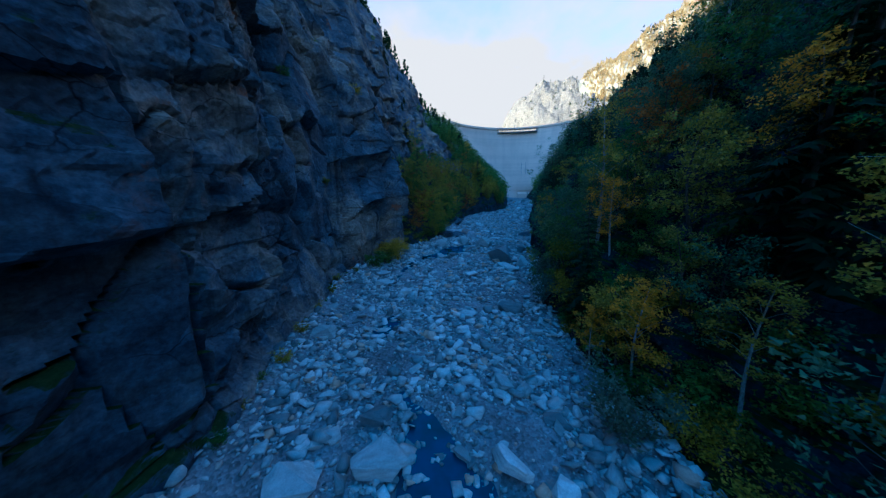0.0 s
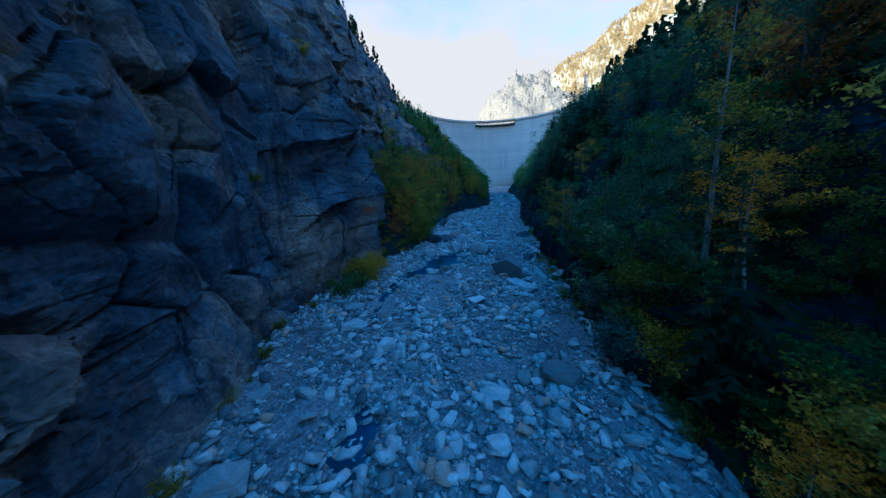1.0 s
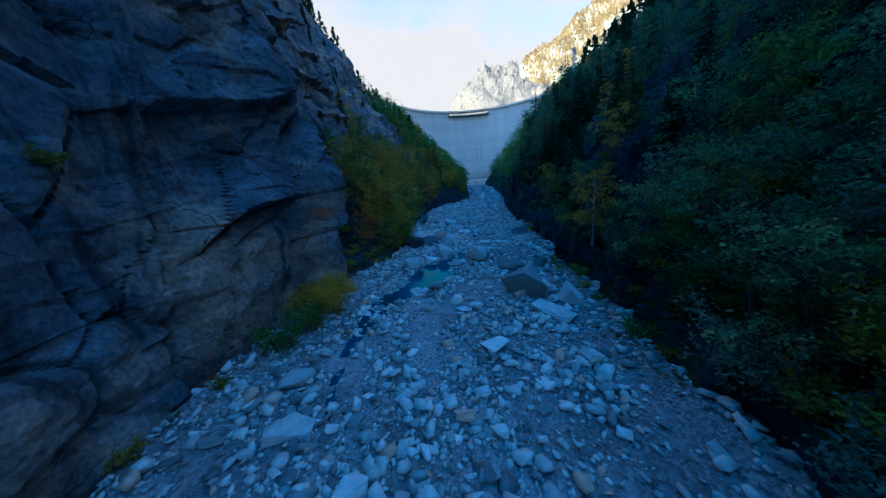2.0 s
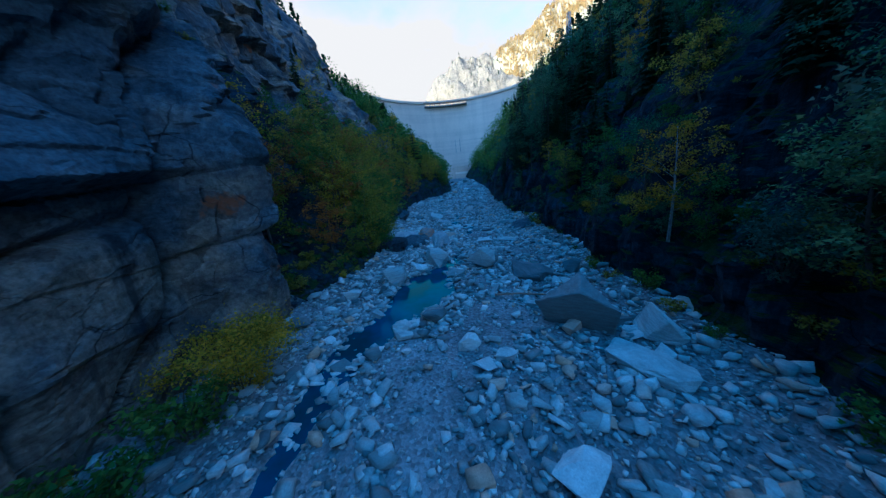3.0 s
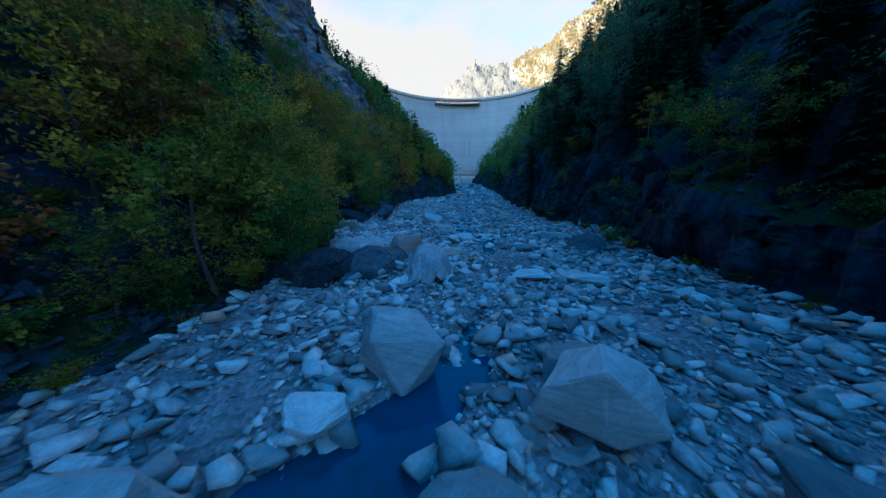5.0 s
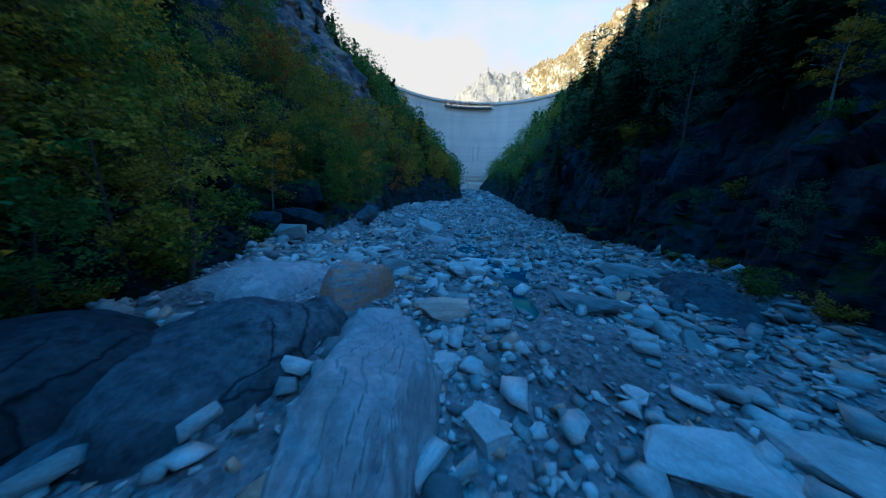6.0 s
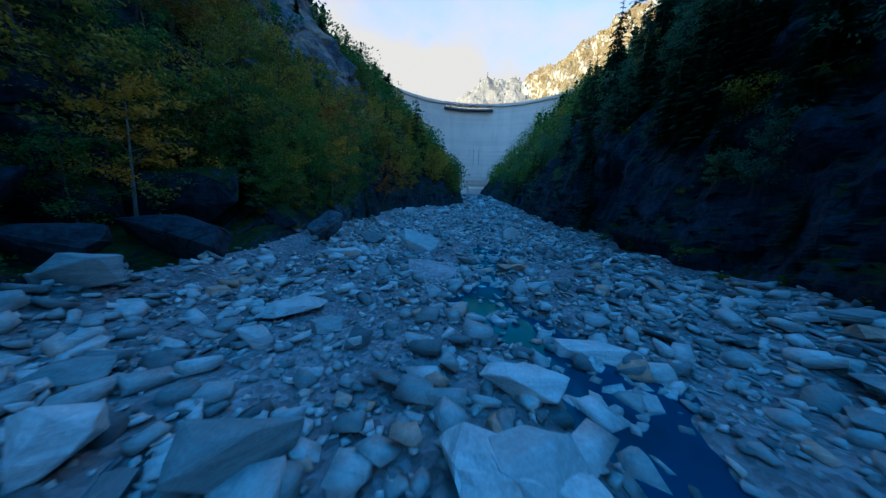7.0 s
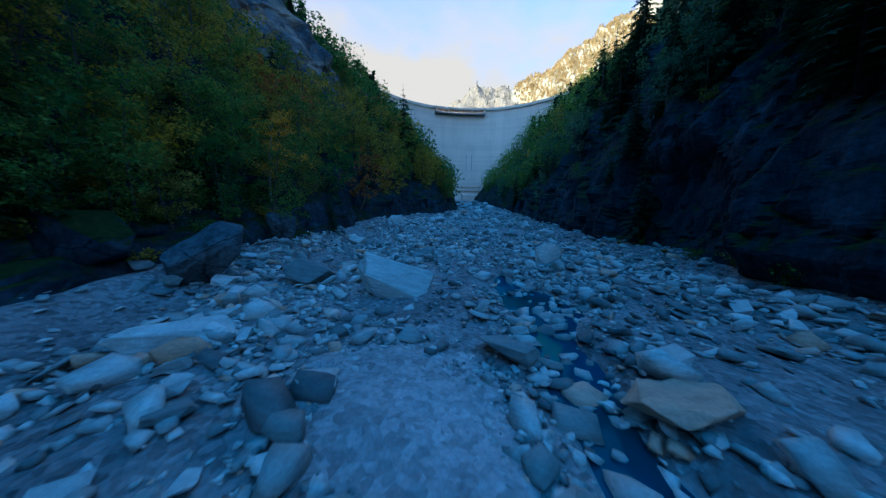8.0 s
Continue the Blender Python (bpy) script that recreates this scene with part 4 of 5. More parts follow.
for k in range(46):
    bm = hull_bmesh(rng, int(rng.integers(10, 13)) if k < 26 else 8, rng.uniform(0.18, 0.55), rng.uniform(0.55, 0.9), True)
    bmesh.ops.triangulate(bm, faces=bm.faces)
    me = bpy.data.meshes.new("stone")
    bm.to_mesh(me)
    me.materials.append(STONE)
    V = np.array([v.co[:] for v in bm.verts])
    bm.verts.index_update()
    T = np.array([[v.index for v in f.verts] for f in bm.faces])
    bm.free()
    (SHAPES if k < 26 else SMALL).append((me, V, T))


def bed_spot(y0, y1):
    """A random place on the bed."""
    y = y0 + (y1 - y0) * rng.random()
    l, r = left_x(y), right_x(y)
    return l + (r - l) * rng.uniform(-0.02, 1.02), y


def stone_turn(tilt):
    return Euler((radians(rng.normal(6, tilt)), radians(rng.normal(0, tilt)), rng.uniform(0, math.tau))).to_matrix()


# the stones that can be told apart along the path
made = 0
while made < 300:
    x, y = bed_spot(7, 124)
    size = 0.65 + (1.0 if y < 70 else 0.7) * rng.random() ** 2.4
    if bare(x, y) or (stream_gap(x, y) < 0 and (55 < y < 69 or rng.random() < 0.4)):
        continue
    ob = new("stone", SHAPES[made % len(SHAPES)][0])
    ob.parent = ground
    m = stone_turn(14).to_4x4() @ Matrix.Diagonal((size, size * rng.uniform(0.6, 0.95), size * rng.uniform(0.6, 1.1), 1))
    m.translation = (x, y, rest_height(x, y, size) + 0.13 * size)
    ob.matrix_world = m
    made += 1


def scatter(name, count, y0, y1, lo, hi, power, label, rim=False):
    vs, fs, base, done = [], [], 0, 0
    while done < count:
        x, y = bed_spot(y0, y1)
        if rim and not 0.5 < silt_edge(x, y) < 1.3:
            continue
        if not rim and bare(x, y) and rng.random() < (0.95 if hi > 0.4 else 0.45):
            continue
        open_bed = noise.noise(Vector((x * 0.22, y * 0.16, 4.4)))      # stones gather in bars, silt lies between
        if rng.random() < 0.85 * min(1.0, max(0.0, open_bed * 2.2 + 0.05)):
            continue
        if stream_gap(x, y) < -0.2 and rng.random() > (0.06 if 55 < y < 69 else 0.6):
            continue
        size = lo + (hi - lo) * rng.random() ** power
        pool = SHAPES if hi > 0.6 else SMALL
        me, V, T = pool[int(rng.integers(len(pool)))]
        m = np.array(stone_turn(17)) * size
        m = m * np.array([1.0, rng.uniform(0.6, 1.0), rng.uniform(0.7, 1.2)])[None, :]
        vs.append(V @ m.T + np.array((x, y, rest_height(x, y, size) + (0.15 if hi > 1 else 0.12) * size)))
        fs.append(T + base)
        base += len(V)
        done += 1
    vs, fs = np.concatenate(vs), np.concatenate(fs)
    me = bpy.data.meshes.new(name)
    me.vertices.add(len(vs))
    me.vertices.foreach_set("co", vs.ravel())
    me.loops.add(len(fs) * 3)
    me.loops.foreach_set("vertex_index", fs.ravel().astype(np.int32))
    me.polygons.add(len(fs))
    me.polygons.foreach_set("loop_start", np.arange(0, len(fs) * 3, 3, dtype=np.int32))
    me.update(calc_edges=True)
    me.validate()
    me.materials.append(GRAVEL_STONE)
    ob = new(name, me)
    ob.parent = ground
    return tagged(ob, label, kind="stuff")


def scree(name, count, side, y0, y1, d1, lo, hi, label):
    """Broken stone lying on the foot of a flank."""
    vs, fs, base = [], [], 0
    for _ in range(count):
        place, normal = flank_point(side, rng.uniform(y0, y1), d1 * rng.random() ** 1.6)
        if place is None or normal.z < 0.35:
            continue
        size = lo + (hi - lo) * rng.random() ** 2.5
        me, V, T = SHAPES[int(rng.integers(len(SHAPES)))]
        m = np.array(stone_turn(22)) * size
        vs.append(V @ m.T + np.array(place) + np.array((0, 0, 0.06 * size)))
        fs.append(T + base)
        base += len(V)
    vs, fs = np.concatenate(vs), np.concatenate(fs)
    # scree takes the rock that has shade in its colour
    ob = new(name, mesh_from(name, vs.tolist(), fs.tolist(), ROCK_SHADED))
    ob.parent = wall_left if side < 0 else wall_right
    return tagged(ob, label, kind="stuff")


scree("bank_scree", 3200, -1, 60, 95, 9, 0.15, 0.8, "dark broken stones on the wooded bank")
scree("foot_scree", 900, 1, 4, 125, 4, 0.2, 1.0, "broken stones at the foot of the flank")
scatter("slab_litter", 4000, 6, 70, 0.40, 1.25, 2.4, "scattered flat grey stones of the stream bed")
scatter("slab_litter", 7800, 70, 215, 0.40, 1.15, 2.2, "scattered flat grey stones of the stream bed")
scatter("cobbles", 19000, 6, 165, 0.20, 0.52, 1.4, "loose angular grey cobbles")
scatter("silt_pebbles", 1300, 98, 108, 0.05, 0.2, 1.3, "fine gravel on the rim of the silt", rim=True)
scatter("gravel", 17000, 7, 130, 0.11, 0.29, 1.3, "coarse angular grey gravel")


# ---- trees and shrubs ----
def tube(verts, faces, pts, radii, sides=6):
    base = len(verts)
    for k, (p, r) in enumerate(zip(pts, radii)):
        d = (pts[min(k + 1, len(pts) - 1)] - pts[max(k - 1, 0)]).normalized()
        a = d.orthogonal().normalized()
        b = d.cross(a)
        for s in range(sides):
            w = math.tau * s / sides
            verts.append(p + (a * math.cos(w) + b * math.sin(w)) * r)
    for k in range(len(pts) - 1):
        for s in range(sides):
            i, j = base + k * sides + s, base + k * sides + (s + 1) % sides
            faces.append((i, j, j + sides, i + sides))


def leaf_cloud(rng, centres, radii, count, size, droop=0.3):
    """Leaf-shaped blades strewn round the ends of the twigs."""
    centres, radii = np.array(centres, float), np.array(radii, float)
    pick = rng.integers(len(centres), size=count)
    pos = centres[pick] + rng.normal(size=(count, 3)) * radii[pick][:, None] * np.array([0.55, 0.55, 0.38])
    d = rng.normal(size=(count, 3))
    d[:, 2] = d[:, 2] * 0.5 - droop
    d /= np.linalg.norm(d, axis=1)[:, None]
    n = np.cross(d, rng.normal(size=(count, 3)))
    n /= np.linalg.norm(n, axis=1)[:, None]
    s = size * rng.uniform(0.6, 1.35, size=(count, 1))
    blade = np.stack([pos - d * s, pos + d * s * 0.7 + n * s * 0.62, pos + d * s * 0.7 - n * s * 0.62], 1)
    return blade.reshape(-1, 3), np.arange(count * 3).reshape(-1, 3)


def make_tree(name, bark, leaf, verts, faces, lv, lf, label, group):
    root = tagged(new(name), label, "shrub" if "shrub" in name else "tree", group)
    t = new("trunk", mesh_from("trunk", verts, faces, bark, True))
    t.parent = root
    c = new("crown", mesh_from("crown", lv.tolist(), lf.tolist(), leaf))
    c.parent = root
    return root


def broadleaf(seed, tall, spread, leaves, name, bark, leaf, label, group, bare_to=0.3, size=0.17, lean=0.06):
    rng = np.random.default_rng(seed)
    verts, faces, centres, radii = [], [], [], []
    top = Vector((rng.normal() * lean * tall, rng.normal() * lean * tall, tall))
    bend = Vector((rng.normal() * 0.05 * tall, rng.normal() * 0.05 * tall, 0))
    stem = [top * s + bend * math.sin(math.pi * s) + Vector((0, 0, -0.6 * (1 - s))) for s in np.linspace(0, 1, 9)]
    r0 = 0.012 * tall + 0.03
    tube(verts, faces, stem, [r0 * (1 - 0.85 * s) for s in np.linspace(0, 1, 9)], 7)
    for k in range(15):
        s = bare_to + (0.97 - bare_to) * (k + rng.random()) / 15
        start = top * s + bend * math.sin(math.pi * s)
        reach = spread * (0.35 + 0.75 * math.sin(math.pi * min(1.0, (s - bare_to) / (1 - bare_to) * 0.85 + 0.12))) * rng.uniform(0.6, 1.25)
        w = k * 2.4 + rng.normal() * 0.5
        out = Vector((math.cos(w), math.sin(w), rng.uniform(0.25, 0.9)))
        mid = start + out * reach * 0.5 + Vector((0, 0, 0.1 * reach))
        end = start + out * reach
        tube(verts, faces, [start, mid, end], [r0 * 0.35 * (1.1 - s), r0 * 0.22 * (1.1 - s), 0.008], 4)
        for q in np.linspace(0.35, 1.1, 4):
            p = start + (end - start) * q + Vector(rng.normal(size=3)) * 0.22 * reach
            centres.append(p)
            radii.append(spread * rng.uniform(0.14, 0.30))
    lv, lf = leaf_cloud(rng, centres, radii, leaves, size)
    return make_tree(name, bark, leaf, verts, faces, lv, lf, label, group)


def shrub(seed, tall, leaves, leaf, label, size=0.13, name="shrub"):
    rng = np.random.default_rng(seed)
    verts, faces, centres, radii = [], [], [], []
    for k in range(9):
        w = k * 2.4 + rng.random()
        out = Vector((math.cos(w) * 0.55, math.sin(w) * 0.55, rng.uniform(0.5, 1.0))) * tall * rng.uniform(0.7, 1.05)
        foot = Vector((math.cos(w) * 0.1, math.sin(w) * 0.1, -0.4))
        tube(verts, faces, [foot, out * 0.5 + Vector((0, 0, 0.1 * tall)), out], [0.03 * tall ** 0.5, 0.018, 0.006], 4)
        for q in (0.45, 0.7, 0.95, 1.1):
            centres.append(out * q + Vector(rng.normal(size=3)) * 0.12 * tall)
            radii.append(tall * rng.uniform(0.14, 0.26))
    lv, lf = leaf_cloud(rng, centres, radii, leaves, size)
    return make_tree(name, BARK_DARK, leaf, verts, faces, lv, lf, label, "shrubs")


def spruce(seed, tall, label, whorls=21):
    """Drooping whorls of needle-fringed branches on a straight stem."""
    rng = np.random.default_rng(seed)
    verts, faces = [], []
    tube(verts, faces, [Vector((0, 0, -0.6)), Vector((0, 0, tall * 0.5)), Vector((0, 0, tall))], [0.014 * tall, 0.008 * tall, 0.01], 6)
    lv, lf = [], []
    for k in range(whorls):
        s = 0.06 + 0.93 * k / (whorls - 1)
        reach = 0.20 * tall * (1 - s) ** 0.85 + 0.05
        for b in range(7 if s < 0.8 else 5):
            w = b * math.tau / 7 + k * 1.1 + rng.normal() * 0.25
            long = reach * rng.uniform(0.65, 1.2)
            d, side = Vector((math.cos(w), math.sin(w), 0)), Vector((-math.sin(w), math.cos(w), 0))
            z = tall * s + rng.normal() * 0.08
            for f in range(5):                   # drooping twigs along the branch, to both sides
                for sg, half in itertools.product((-1, 1), (0, 1)):
                    a = long * (0.05 + 0.19 * (f + 0.5 * half))
                    e = a + long * 0.13
                    width = long * (0.36 - 0.05 * f) * rng.uniform(0.6, 1.4)
                    drop = 0.25 * long * (f / 4) ** 1.5 + 0.02
                    i = len(lv)
                    lv += [d * a + Vector((0, 0, z - drop * 0.7)), d * e + Vector((0, 0, z - drop - 0.02 * long)),
                           d * (e + rng.uniform(0.0, 0.14) * long) + side * sg * width + Vector((0, 0, z - drop - width * rng.uniform(0.2, 0.8)))]
                    lf.append((i, i + 1, i + 2))
    return make_tree("spruce_tree", BARK_DARK, NEEDLE, verts, faces, np.array([v[:] for v in lv]), np.array(lf), label, "spruces of the gorge")


GREEN = "green leafy tree on the steep rocky flank"
OLIVE = "olive and yellowing leafy tree on the flank"
YELLOW = "autumn-yellow birch tree with a pale thin trunk"
RUST = "rust-coloured autumn tree on the flank"
BIRCH = "slender green birch with a pale trunk"
WOODS = "leafy trees of the gorge"
TEAL = "dense blue-green alder on the steep rocky flank"
GOLDEN = "golden-green leafy tree on the bank"
KINDS = {
    "green": [broadleaf(10 + k, h, w, 3000, "alder_tree", BARK_DARK, LEAF_GREEN, GREEN, WOODS, 0.12, 0.118) for k, (h, w) in enumerate([(8, 2.7), (10, 3.0), (7, 2.6)])],
    "teal": [broadleaf(14 + k, h, w, 3000, "alder_tree", BARK_DARK, LEAF_ALDER, TEAL, WOODS, 0.14, 0.118) for k, (h, w) in enumerate([(8, 2.7), (10, 2.9), (7, 2.4)])],
    "olive": [broadleaf(20 + k, h, w, 3000, "ash_tree", BARK_DARK, LEAF_OLIVE, OLIVE, WOODS, 0.14, 0.118) for k, (h, w) in enumerate([(7.5, 2.5), (9, 2.7)])],
    "gold": [broadleaf(25 + k, h, w, 3000, "maple_tree", BARK_DARK, LEAF_GOLD, GOLDEN, WOODS, 0.14, 0.118) for k, (h, w) in enumerate([(8, 2.7), (9.5, 2.9)])],
    "yellow": [broadleaf(30 + k, h, w, 3000, "birch_tree", BARK_PALE, LEAF_YELLOW, YELLOW, WOODS, 0.28, 0.088) for k, (h, w) in enumerate([(7, 1.9), (9, 2.2)])],
    "rust": [broadleaf(40, 7.5, 2.4, 2600, "rowan_tree", BARK_DARK, LEAF_RUST, RUST, WOODS, 0.25, 0.125)],
    "birch": [broadleaf(50 + k, h, w, 2200, "birch_tree", BARK_PALE, LEAF_OLIVE, BIRCH, WOODS, 0.35, 0.10, 0.05) for k, (h, w) in enumerate([(11, 2.0), (13, 2.2)])],
    "spruce": [spruce(60 + k, h, "dark green spruce on the steep flank") for k, h in enumerate([11, 14, 9])],
    "shrub": [shrub(70, 1.8, 900, LEAF_GREEN, "low green shrub at the foot of the rock", 0.095), shrub(71, 1.4, 760, LEAF_OLIVE, "low olive shrub on a rock ledge", 0.085)],
    "yellow_shrub": [shrub(72, 2.6, 2400, LEAF_GOLD, "yellow-green bush at the foot of the cliff", 0.085)],
    "big_bush": [shrub(74, 4.6, 9000, LEAF_GOLD, "big golden-yellow bush at the foot of the cliff", 0.085)],
    "willow": [shrub(73, 3.0, 2200, PALE_LEAF, "pale silvery willow bush beside the gravel", 0.12)],
}
FAR_KINDS = {                                    # lighter shapes for the distance
    "green": [broadleaf(110 + k, h, w, 1150, "alder_tree", BARK_DARK, LEAF_GREEN, GREEN, WOODS, 0.12, 0.20) for k, (h, w) in enumerate([(8, 2.7), (10, 3.0)])],
    "teal": [broadleaf(114 + k, h, w, 1150, "alder_tree", BARK_DARK, LEAF_ALDER, TEAL, WOODS, 0.12, 0.20) for k, (h, w) in enumerate([(8, 2.7), (10, 3.0)])],
    "olive": [broadleaf(120, 8.5, 2.6, 1150, "ash_tree", BARK_DARK, LEAF_OLIVE, OLIVE, WOODS, 0.12, 0.20)],
    "gold": [broadleaf(125, 8.5, 2.7, 1150, "maple_tree", BARK_DARK, LEAF_GOLD, GOLDEN, WOODS, 0.12, 0.20)],
    "yellow": [broadleaf(130, 8, 2.0, 700, "birch_tree", BARK_PALE, LEAF_YELLOW, YELLOW, WOODS, 0.28, 0.22)],
    "rust": [broadleaf(140, 7.5, 2.4, 700, "rowan_tree", BARK_DARK, LEAF_RUST, RUST, WOODS, 0.25, 0.24)],
    "birch": [broadleaf(150, 12, 2.1, 700, "birch_tree", BARK_PALE, LEAF_OLIVE, BIRCH, WOODS, 0.3, 0.22, 0.05)],
    "spruce": [spruce(160 + k, h, "dark green spruce on the steep flank", 17) for k, h in enumerate([11, 14])],
}
used = set()


def plant(kind, side, y, d, scale=1.0, lift=0.0, pick=None, sink=0.3):
    """Stands one plant on a flank."""
    place, normal = flank_point(side, y, d)
    if side < 0 and (97 < y < 110 and d < 5.2 or 92 < y < 112 and d < 6 and kind in ("yellow_shrub", "gold", "yellow") or 60 < y < 74 and d < 7 and kind not in ("shrub", "rust") and not 3 * y % 7 < 2):
        return                                   # bare blocks and scree
    if side > 0 and y > 48 and noise.noise(Vector((y * 0.11, d * 0.16, 6.6))) < (-0.3 if y < 125 else -0.15) and "shrub" not in kind:
        return                                   # bare rock between the clumps
    if place is not None:
        stand(kind, place, scale, lift, pick, sink)


def plant_bed(kind, x, y, scale=1.0, pick=None):
    """Stands one plant on the edge of the bed."""
    stand(kind, Vector((x, y, bed_height(x, y))), scale, 0.0, pick, 0.1)


def stand(kind, place, scale, lift, pick, sink):
    """The first of each shape is the original, later ones share its meshes."""
    rng_p = random.Random(int(place.y * 971 + place.x * 131))
    far = place.y > 134 or place.x > 46 or place.x < -22
    models = FAR_KINDS[kind] if far and kind in FAR_KINDS else KINDS[kind]
    ob = models[rng_p.randrange(len(models)) if pick is None else pick]
    s = scale * rng_p.uniform(0.82, 1.2)
    m = pose(place.x, place.y, place.z - sink + lift, rng_p.uniform(-4, 4), rng_p.uniform(-4, 4), rng_p.uniform(0, 360))
    if ob.name not in used:
        used.add(ob.name)
        ob.matrix_basis = m @ Matrix.Diagonal((s, s, s, 1))
        return
    c = copy_thing(ob, m)
    c.scale = (s, s, s)


pick_kind = random.Random(5)


def mixed(weights):
    return pick_kind.choices(list(weights), list(weights.values()))[0]


def wood(side, y0, y1, d0, d1, gap, weights, scale=(0.8, 1.15), seed=1):
    r = random.Random(seed)
    y = y0
    while y < y1:
        d = d0 + r.random() * gap
        while d < d1:
            plant(mixed(weights), side, y + r.uniform(-0.45, 0.45) * gap, d + r.uniform(-0.3, 0.3) * gap, r.uniform(*scale))
            d += gap * r.uniform(0.75, 1.35)
        y += gap


LEFT_MIX = {"green": 3, "olive": 4.5, "gold": 3, "yellow": 0.5, "rust": 0.5, "spruce": 0.6}
RIGHT_MIX = {"teal": 4, "green": 1, "olive": 1.0, "yellow": 0.3, "rust": 0.15, "spruce": 5, "birch": 0.7}
wood(-1, 68, 118, 3.0, 12, 2.9, LEFT_MIX, (0.7, 1.05), 1)
wood(-1, 118, 205, 2.5, 24, 4.0, LEFT_MIX, (0.8, 1.15), 2)
wood(1, 4, 46, 1.2, 16, 3.3, {"teal": 5, "green": 2.2, "olive": 1.0, "yellow": 0.3, "rust": 0.15, "spruce": 2, "birch": 0.6}, (0.6, 1.2), 3)
wood(1, 2, 52, 15, 48, 4.2, RIGHT_MIX, (0.9, 1.25), 4)
wood(1, 48, 125, 4, 16, 4.4, RIGHT_MIX, (0.4, 0.95), 5)
wood(1, 50, 130, 16, 46, 5.4, RIGHT_MIX, (0.7, 1.1), 6)
wood(1, 125, 205, 2.5, 14, 5.2, {"teal": 5, "green": 2, "olive": 1, "rust": 0.4, "spruce": 5}, (0.2, 1.25), 7)
wood(1, 125, 205, 14, 44, 6.4, RIGHT_MIX, (0.45, 1.25), 27)
wood(1, 6, 46, 0.2, 2.5, 2.2, {"shrub": 4, "willow": 1, "yellow_shrub": 1}, (0.8, 1.3), 8)
wood(-1, 63, 125, 0.8, 5, 2.1, {"shrub": 4, "yellow_shrub": 1}, (0.7, 1.3), 9)
wood(1, 50, 125, 2.2, 6, 4.2, {"shrub": 5, "yellow_shrub": 1}, (0.7, 1.3), 10)
wood(-1, 8, 58, 1.5, 12, 5.0, {"shrub": 4, "yellow_shrub": 0.5}, (0.4, 0.8), 11)
wood(-1, 72, 85, 0.6, 4, 2.6, {"green": 3, "olive": 2}, (0.5, 0.8), 12)
wood(-1, 62, 74, 1.0, 10, 2.0, {"shrub": 5, "yellow_shrub": 1}, (0.35, 0.8), 13)
wood(1, 92, 128, 1.5, 8, 3.6, {"spruce": 4, "teal": 2}, (0.35, 0.8), 14)
wood(-1, 98, 136, 0.6, 6, 2.8, {"green": 4, "olive": 1, "spruce": 1}, (0.5, 0.85), 15)
wood(1, 47, 84, 1.2, 4.2, 2.4, {"shrub": 5, "yellow_shrub": 1, "green": 1}, (0.5, 1.0), 16)
wood(1, 88, 130, 4, 22, 3.3, {"spruce": 5, "teal": 3}, (0.75, 1.2), 31)
wood(-1, 59, 80, 0.3, 9, 1.6, {"shrub": 6, "yellow_shrub": 0.5}, (0.18, 0.5), 32)
wood(-1, 75, 93, -0.6, 4.5, 2.5, {"gold": 4, "olive": 2, "green": 3}, (0.7, 1.0), 34)
wood(-1, 110, 117, 0.8, 6, 2.2, {"green": 4, "olive": 2}, (0.45, 0.8), 33)
wood(1, 122, 162, 6, 27, 6.0, {"spruce": 1}, (1.1, 1.4), 35)
wood(1, 96, 128, 1.0, 5, 2.8, {"spruce": 1}, (0.55, 0.95), 36)
wood(1, 50, 92, 1.5, 10, 3.2, {"spruce": 3, "teal": 2, "shrub": 2.5, "olive": 0.5}, (0.35, 0.8), 37)
wood(1, 93, 117, 0.4, 3.0, 2.6, {"teal": 3, "spruce": 2, "shrub": 2}, (0.35, 0.7), 38)
wood(1, 3, 46, 2.4, 9, 2.5, {"shrub": 5, "willow": 0.5}, (0.9, 1.5), 39)
wood(1, 205, 262, 3, 62, 7.0, RIGHT_MIX, (0.8, 1.3), 17)
wood(-1, 205, 262, 3, 50, 7.0, LEFT_MIX, (0.8, 1.3), 18)
for kind, x, y, scale, pick in (("yellow", 12.8, 17.0, 0.95, 0), ("yellow", 10.4, 19.6, 0.55, 0), ("birch", 16.0, 28.4, 1.0, 1), ("yellow", 19.6, 52.8, 0.85, 1)):
    stand(kind, flank_point(1, y, max(0.3, x - right_x(y)))[0], scale, 0.0, pick, 0.3)
plant("yellow", 1, 26, 4.5, 0.85)
plant("yellow", 1, 84, 3.0, 0.7)
plant("yellow_shrub", 1, 26.5, 1.2, 1.2)
plant("yellow_shrub", 1, 30, 2.6, 1.3)
plant("yellow_shrub", 1, 20, 3.0, 1.3)
plant("yellow", -1, 126.0, 3.0, 1.0, pick=0)
for y, x, scale in ((67.6, 34.9, 1.3), (66.0, 33.6, 1.0), (104.0, 50.5, 0.9), (106.0, 52.0, 1.1), (111.5, 58.5, 1.2)):      # tall spruces of the skyline
    stand("spruce", flank_point(1, y, x - right_x(y))[0], scale, 0.0, None, 0.4)
plant("spruce", -1, 185, 12.0, 1.35, pick=1)
plant("rust", -1, 135, 8.0, 1.2)
plant("rust", -1, 76, 5.0, 0.8)
plant("rust", -1, 115, 11.0, 1.1)
plant("rust", 1, 30, 11.0, 1.0)
wood(-1, 150, 232, 36, 60, 9.0, {"spruce": 3, "green": 1}, (0.35, 0.7), 19)
plant_bed("big_bush", -9.8, 53.2, 1.1)
plant_bed("shrub", -11.0, 50.6, 1.7, 0)
plant_bed("willow", 10.2, 13.4, 1.2)
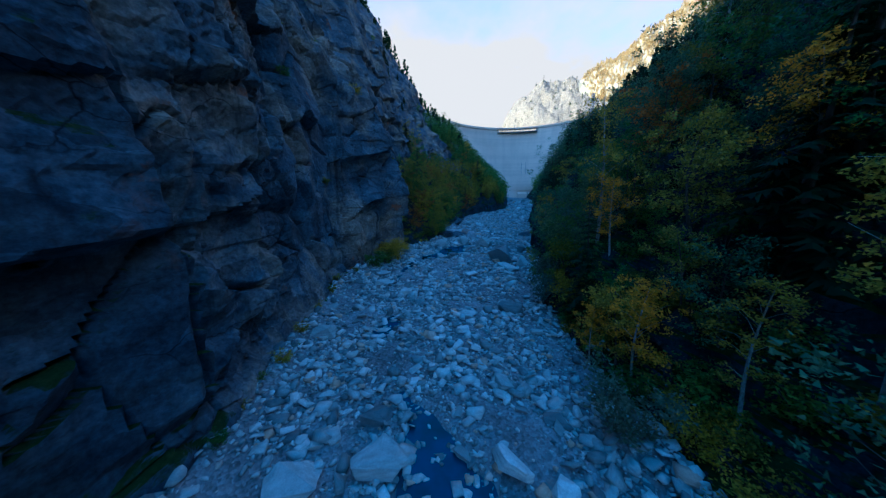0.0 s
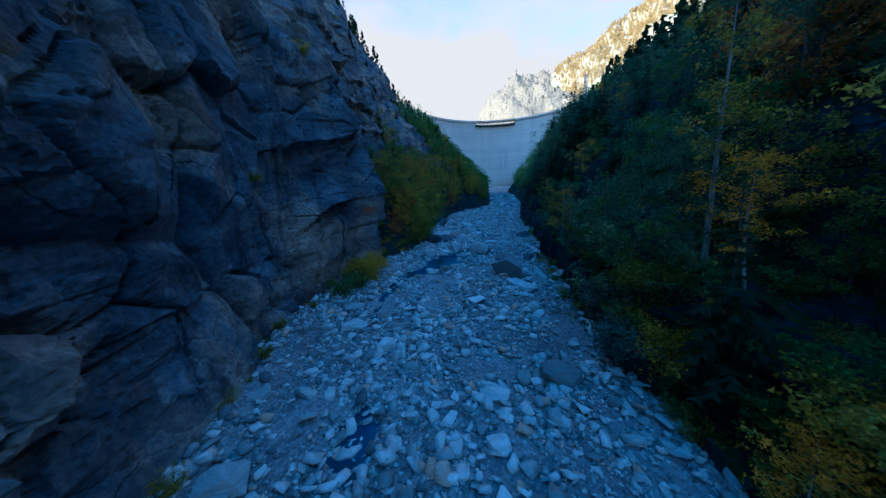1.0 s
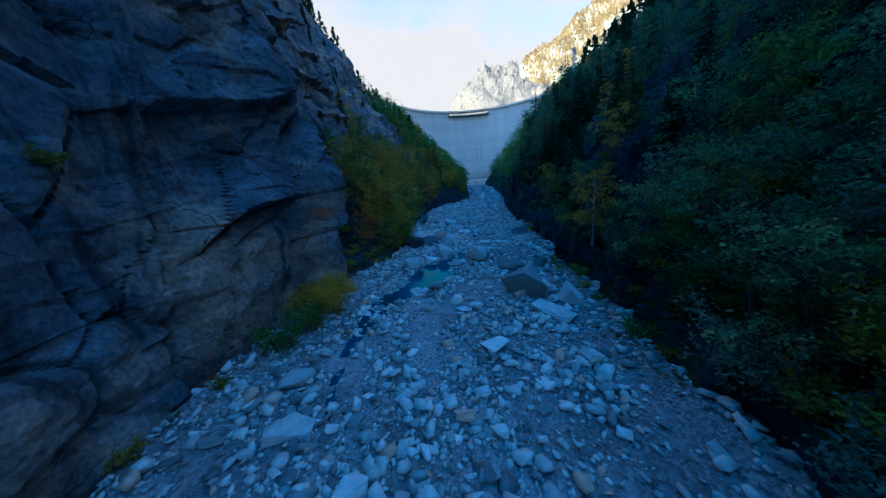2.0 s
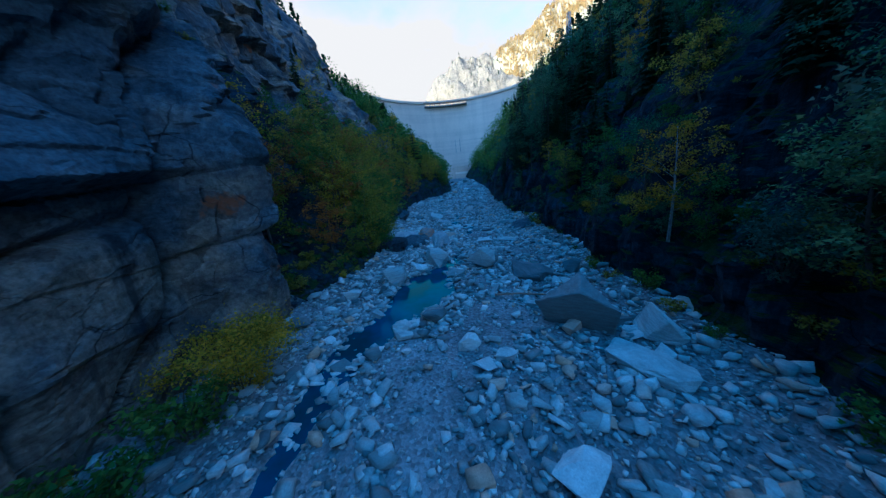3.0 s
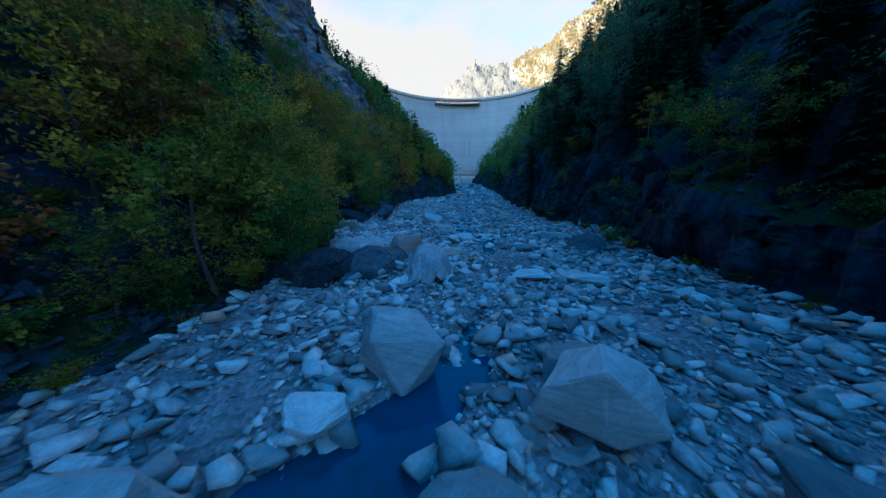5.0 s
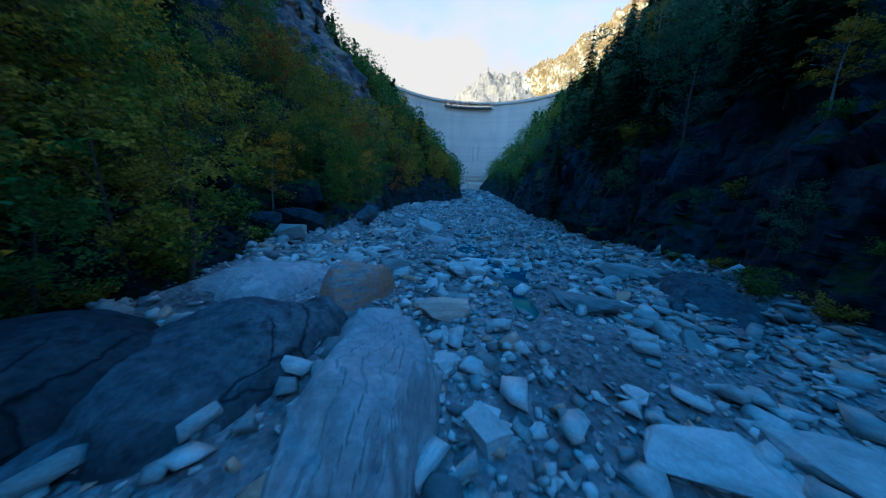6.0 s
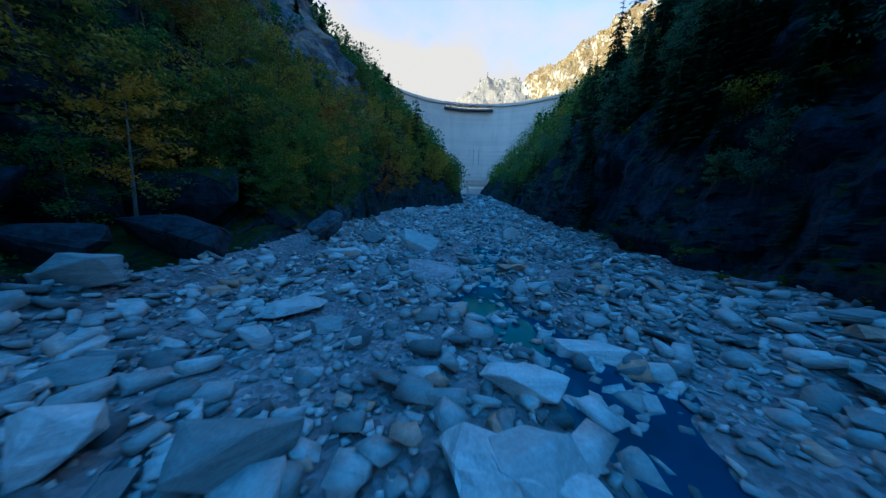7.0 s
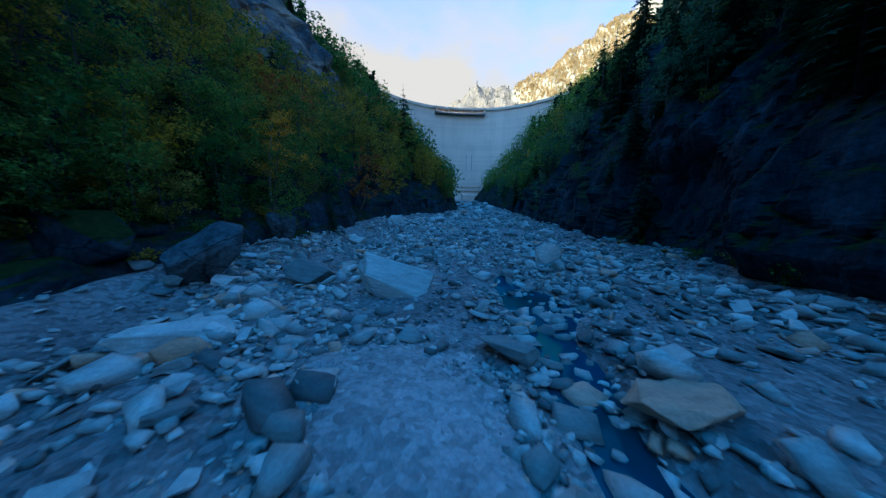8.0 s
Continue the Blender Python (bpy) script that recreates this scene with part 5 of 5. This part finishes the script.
plant_bed("shrub", -12.2, 47.6, 1.6, 0)
plant_bed("shrub", -10.2, 56.2, 1.6, 0)
for k in range(16):                              # growth in the cracks at the cliff's foot
    y = 12 + 2.4 * k
    plant_bed("shrub", left_x(y) + 0.3 + 0.5 * math.sin(5 * k), y, 0.5 + 0.3 * math.sin(3 * k), k % 2)
for k in range(26):                              # overhanging growth along the other wall
    y = 47 + 3.0 * k
    plant_bed("shrub", right_x(y) - 0.4 + 0.4 * math.sin(4 * k), y, 0.6 + 0.3 * math.sin(7 * k), k % 2)
for group in [*KINDS.values(), *FAR_KINDS.values()]:       # shapes that found no place
    for ob in group:
        if ob.name not in used:
            for o in (*ob.children_recursive, ob):
                bpy.data.objects.remove(o)


def far_woods(name, spots, label, conifer, mat, seed):
    """Many small trees in one mesh for slopes too distant to count."""
    r = np.random.default_rng(seed)
    vs, fs, base = [], [], 0
    for x, y, z, h in spots:
        n = 34 if conifer else 64
        s = r.random(n) ** (0.8 if conifer else 0.6)
        w = r.random(n) * math.tau
        rad = h * (0.20 * (1 - s) + 0.01) if conifer else h * 0.33 * np.sqrt(np.clip(1 - (2 * s - 1) ** 2, 0.02, 1))
        rad = rad * r.uniform(0.5, 1.1, n)
        c = np.stack([x + rad * np.cos(w), y + rad * np.sin(w), z + h * (0.05 + 0.95 * s)], 1)
        d = r.normal(size=(n, 3))
        d[:, 2] *= 0.6
        d /= np.linalg.norm(d, axis=1)[:, None]
        e = np.cross(d, r.normal(size=(n, 3)))
        e /= np.linalg.norm(e, axis=1)[:, None]
        k = (h if conifer else 5.0) * r.uniform(0.06, 0.13, (n, 1))
        vs.append(np.stack([c - d * k, c + d * k * 0.7 + e * k * 0.8, c + d * k * 0.7 - e * k * 0.8], 1).reshape(-1, 3))
        fs.append(np.arange(n * 3).reshape(-1, 3) + base)
        base += n * 3
    me = mesh_from(name, np.concatenate(vs).tolist(), np.concatenate(fs).tolist(), mat)
    return tagged(new(name, me), label, "forest", kind="stuff")


def flank_spots(side, count, y0, y1, d0, d1, lo, hi, seed):
    r, out = random.Random(seed), []
    while len(out) < count:
        place, normal = flank_point(side, r.uniform(y0, y1), r.uniform(d0, d1))
        if place is not None and (normal.z > 0.25 or r.random() < 0.2):
            out.append((place.x, place.y, place.z, r.uniform(lo, hi)))
    return out


far_woods("distant_spruces", flank_spots(1, 900, -40, 330, 42, 230, 9, 16, 1), "dense dark spruce wood high on the flank", True, NEEDLE, 1)
far_woods("distant_leafy_wood", flank_spots(1, 620, 195, 330, 5, 90, 4, 17, 2), "green leafy wood near the dam", False, LEAF_GREEN, 2)
far_woods("distant_leafy_bank", flank_spots(-1, 640, 195, 320, 2, 60, 4, 16, 3), "green leafy wood on the bank near the dam", False, LEAF_GREEN, 3)
far_woods("distant_ridge_spruces", flank_spots(-1, 160, 215, 320, 34, 110, 7, 12, 4), "small dark spruces on the cliff top", True, NEEDLE, 4)


# ---- sunlit woods beyond the dam, driftwood ----
def hill_spots(count, height, x0, x1, y0, y1, lo, hi, seed):
    r, out = random.Random(seed), []
    for _ in range(count):
        x, y = r.uniform(x0, x1), r.uniform(y0, y1)
        out.append((x, y, height(x, y) - 1, r.uniform(lo, hi)))
    return out


far_woods("distant_sunlit_wood", hill_spots(2400, peak, 420, 800, 780, 905, 8, 16, 6), "sunlit yellow-green wood on the mountain beyond the dam", True, LEAF_DRY, 6)
far_woods("distant_crag_spruces", hill_spots(110, peak, 150, 420, 760, 900, 5, 10, 7), "scattered spruces on the sunlit crag", True, NEEDLE, 7)

verts, faces = [], []
tube(verts, faces, [Vector((0, 0, 0)), Vector((2.0, 0.15, 0.1)), Vector((4.4, 0.1, 0.05)), Vector((5.8, 0.2, 0.0))], [0.09, 0.08, 0.06, 0.03], 7)
log = tagged(new("driftwood_pole", mesh_from("driftwood_pole", verts, faces, DRIFTWOOD, True)), "thin brown driftwood pole lying across the gravel", "driftwood")
log.matrix_world = pose(7.8, 58.0, bed_height(10, 56.5) + 0.35, 0, 0, -32)


def lattice_mast(x, y, z, tall):
    """A slim steel lattice mast: four legs, rings and crossed braces."""
    mast = tagged(new("lattice_mast"), "slim pale steel lattice mast on a rock knoll", "mast")
    mast.location = (x, y, z)

    def corner(k, h):
        w = 0.75 * (1 - 0.6 * h / tall)
        return Vector((w * (1 if k in (0, 3) else -1), w * (1 if k < 2 else -1), h))

    def bar(name, a, b, r):
        v, q = [], []
        tube(v, q, [a, b], [r, r], 5)
        new(name, mesh_from(name, v, q, GALVANISED)).parent = mast

    for k in range(4):
        bar("leg", corner(k, -0.5), corner(k, tall), 0.09)
    for level in np.arange(0.8, tall, 1.6):
        for k in range(4):
            bar("ring_bar", corner(k, level), corner((k + 1) % 4, level), 0.05)
            bar("brace", corner(k, level), corner((k + 1) % 4, min(tall, level + 1.6)), 0.05)
    return mast


spot, _ = flank_point(1, 108.8, 55.3 - right_x(108.8))
lattice_mast(spot.x, spot.y, spot.z, 17.0)
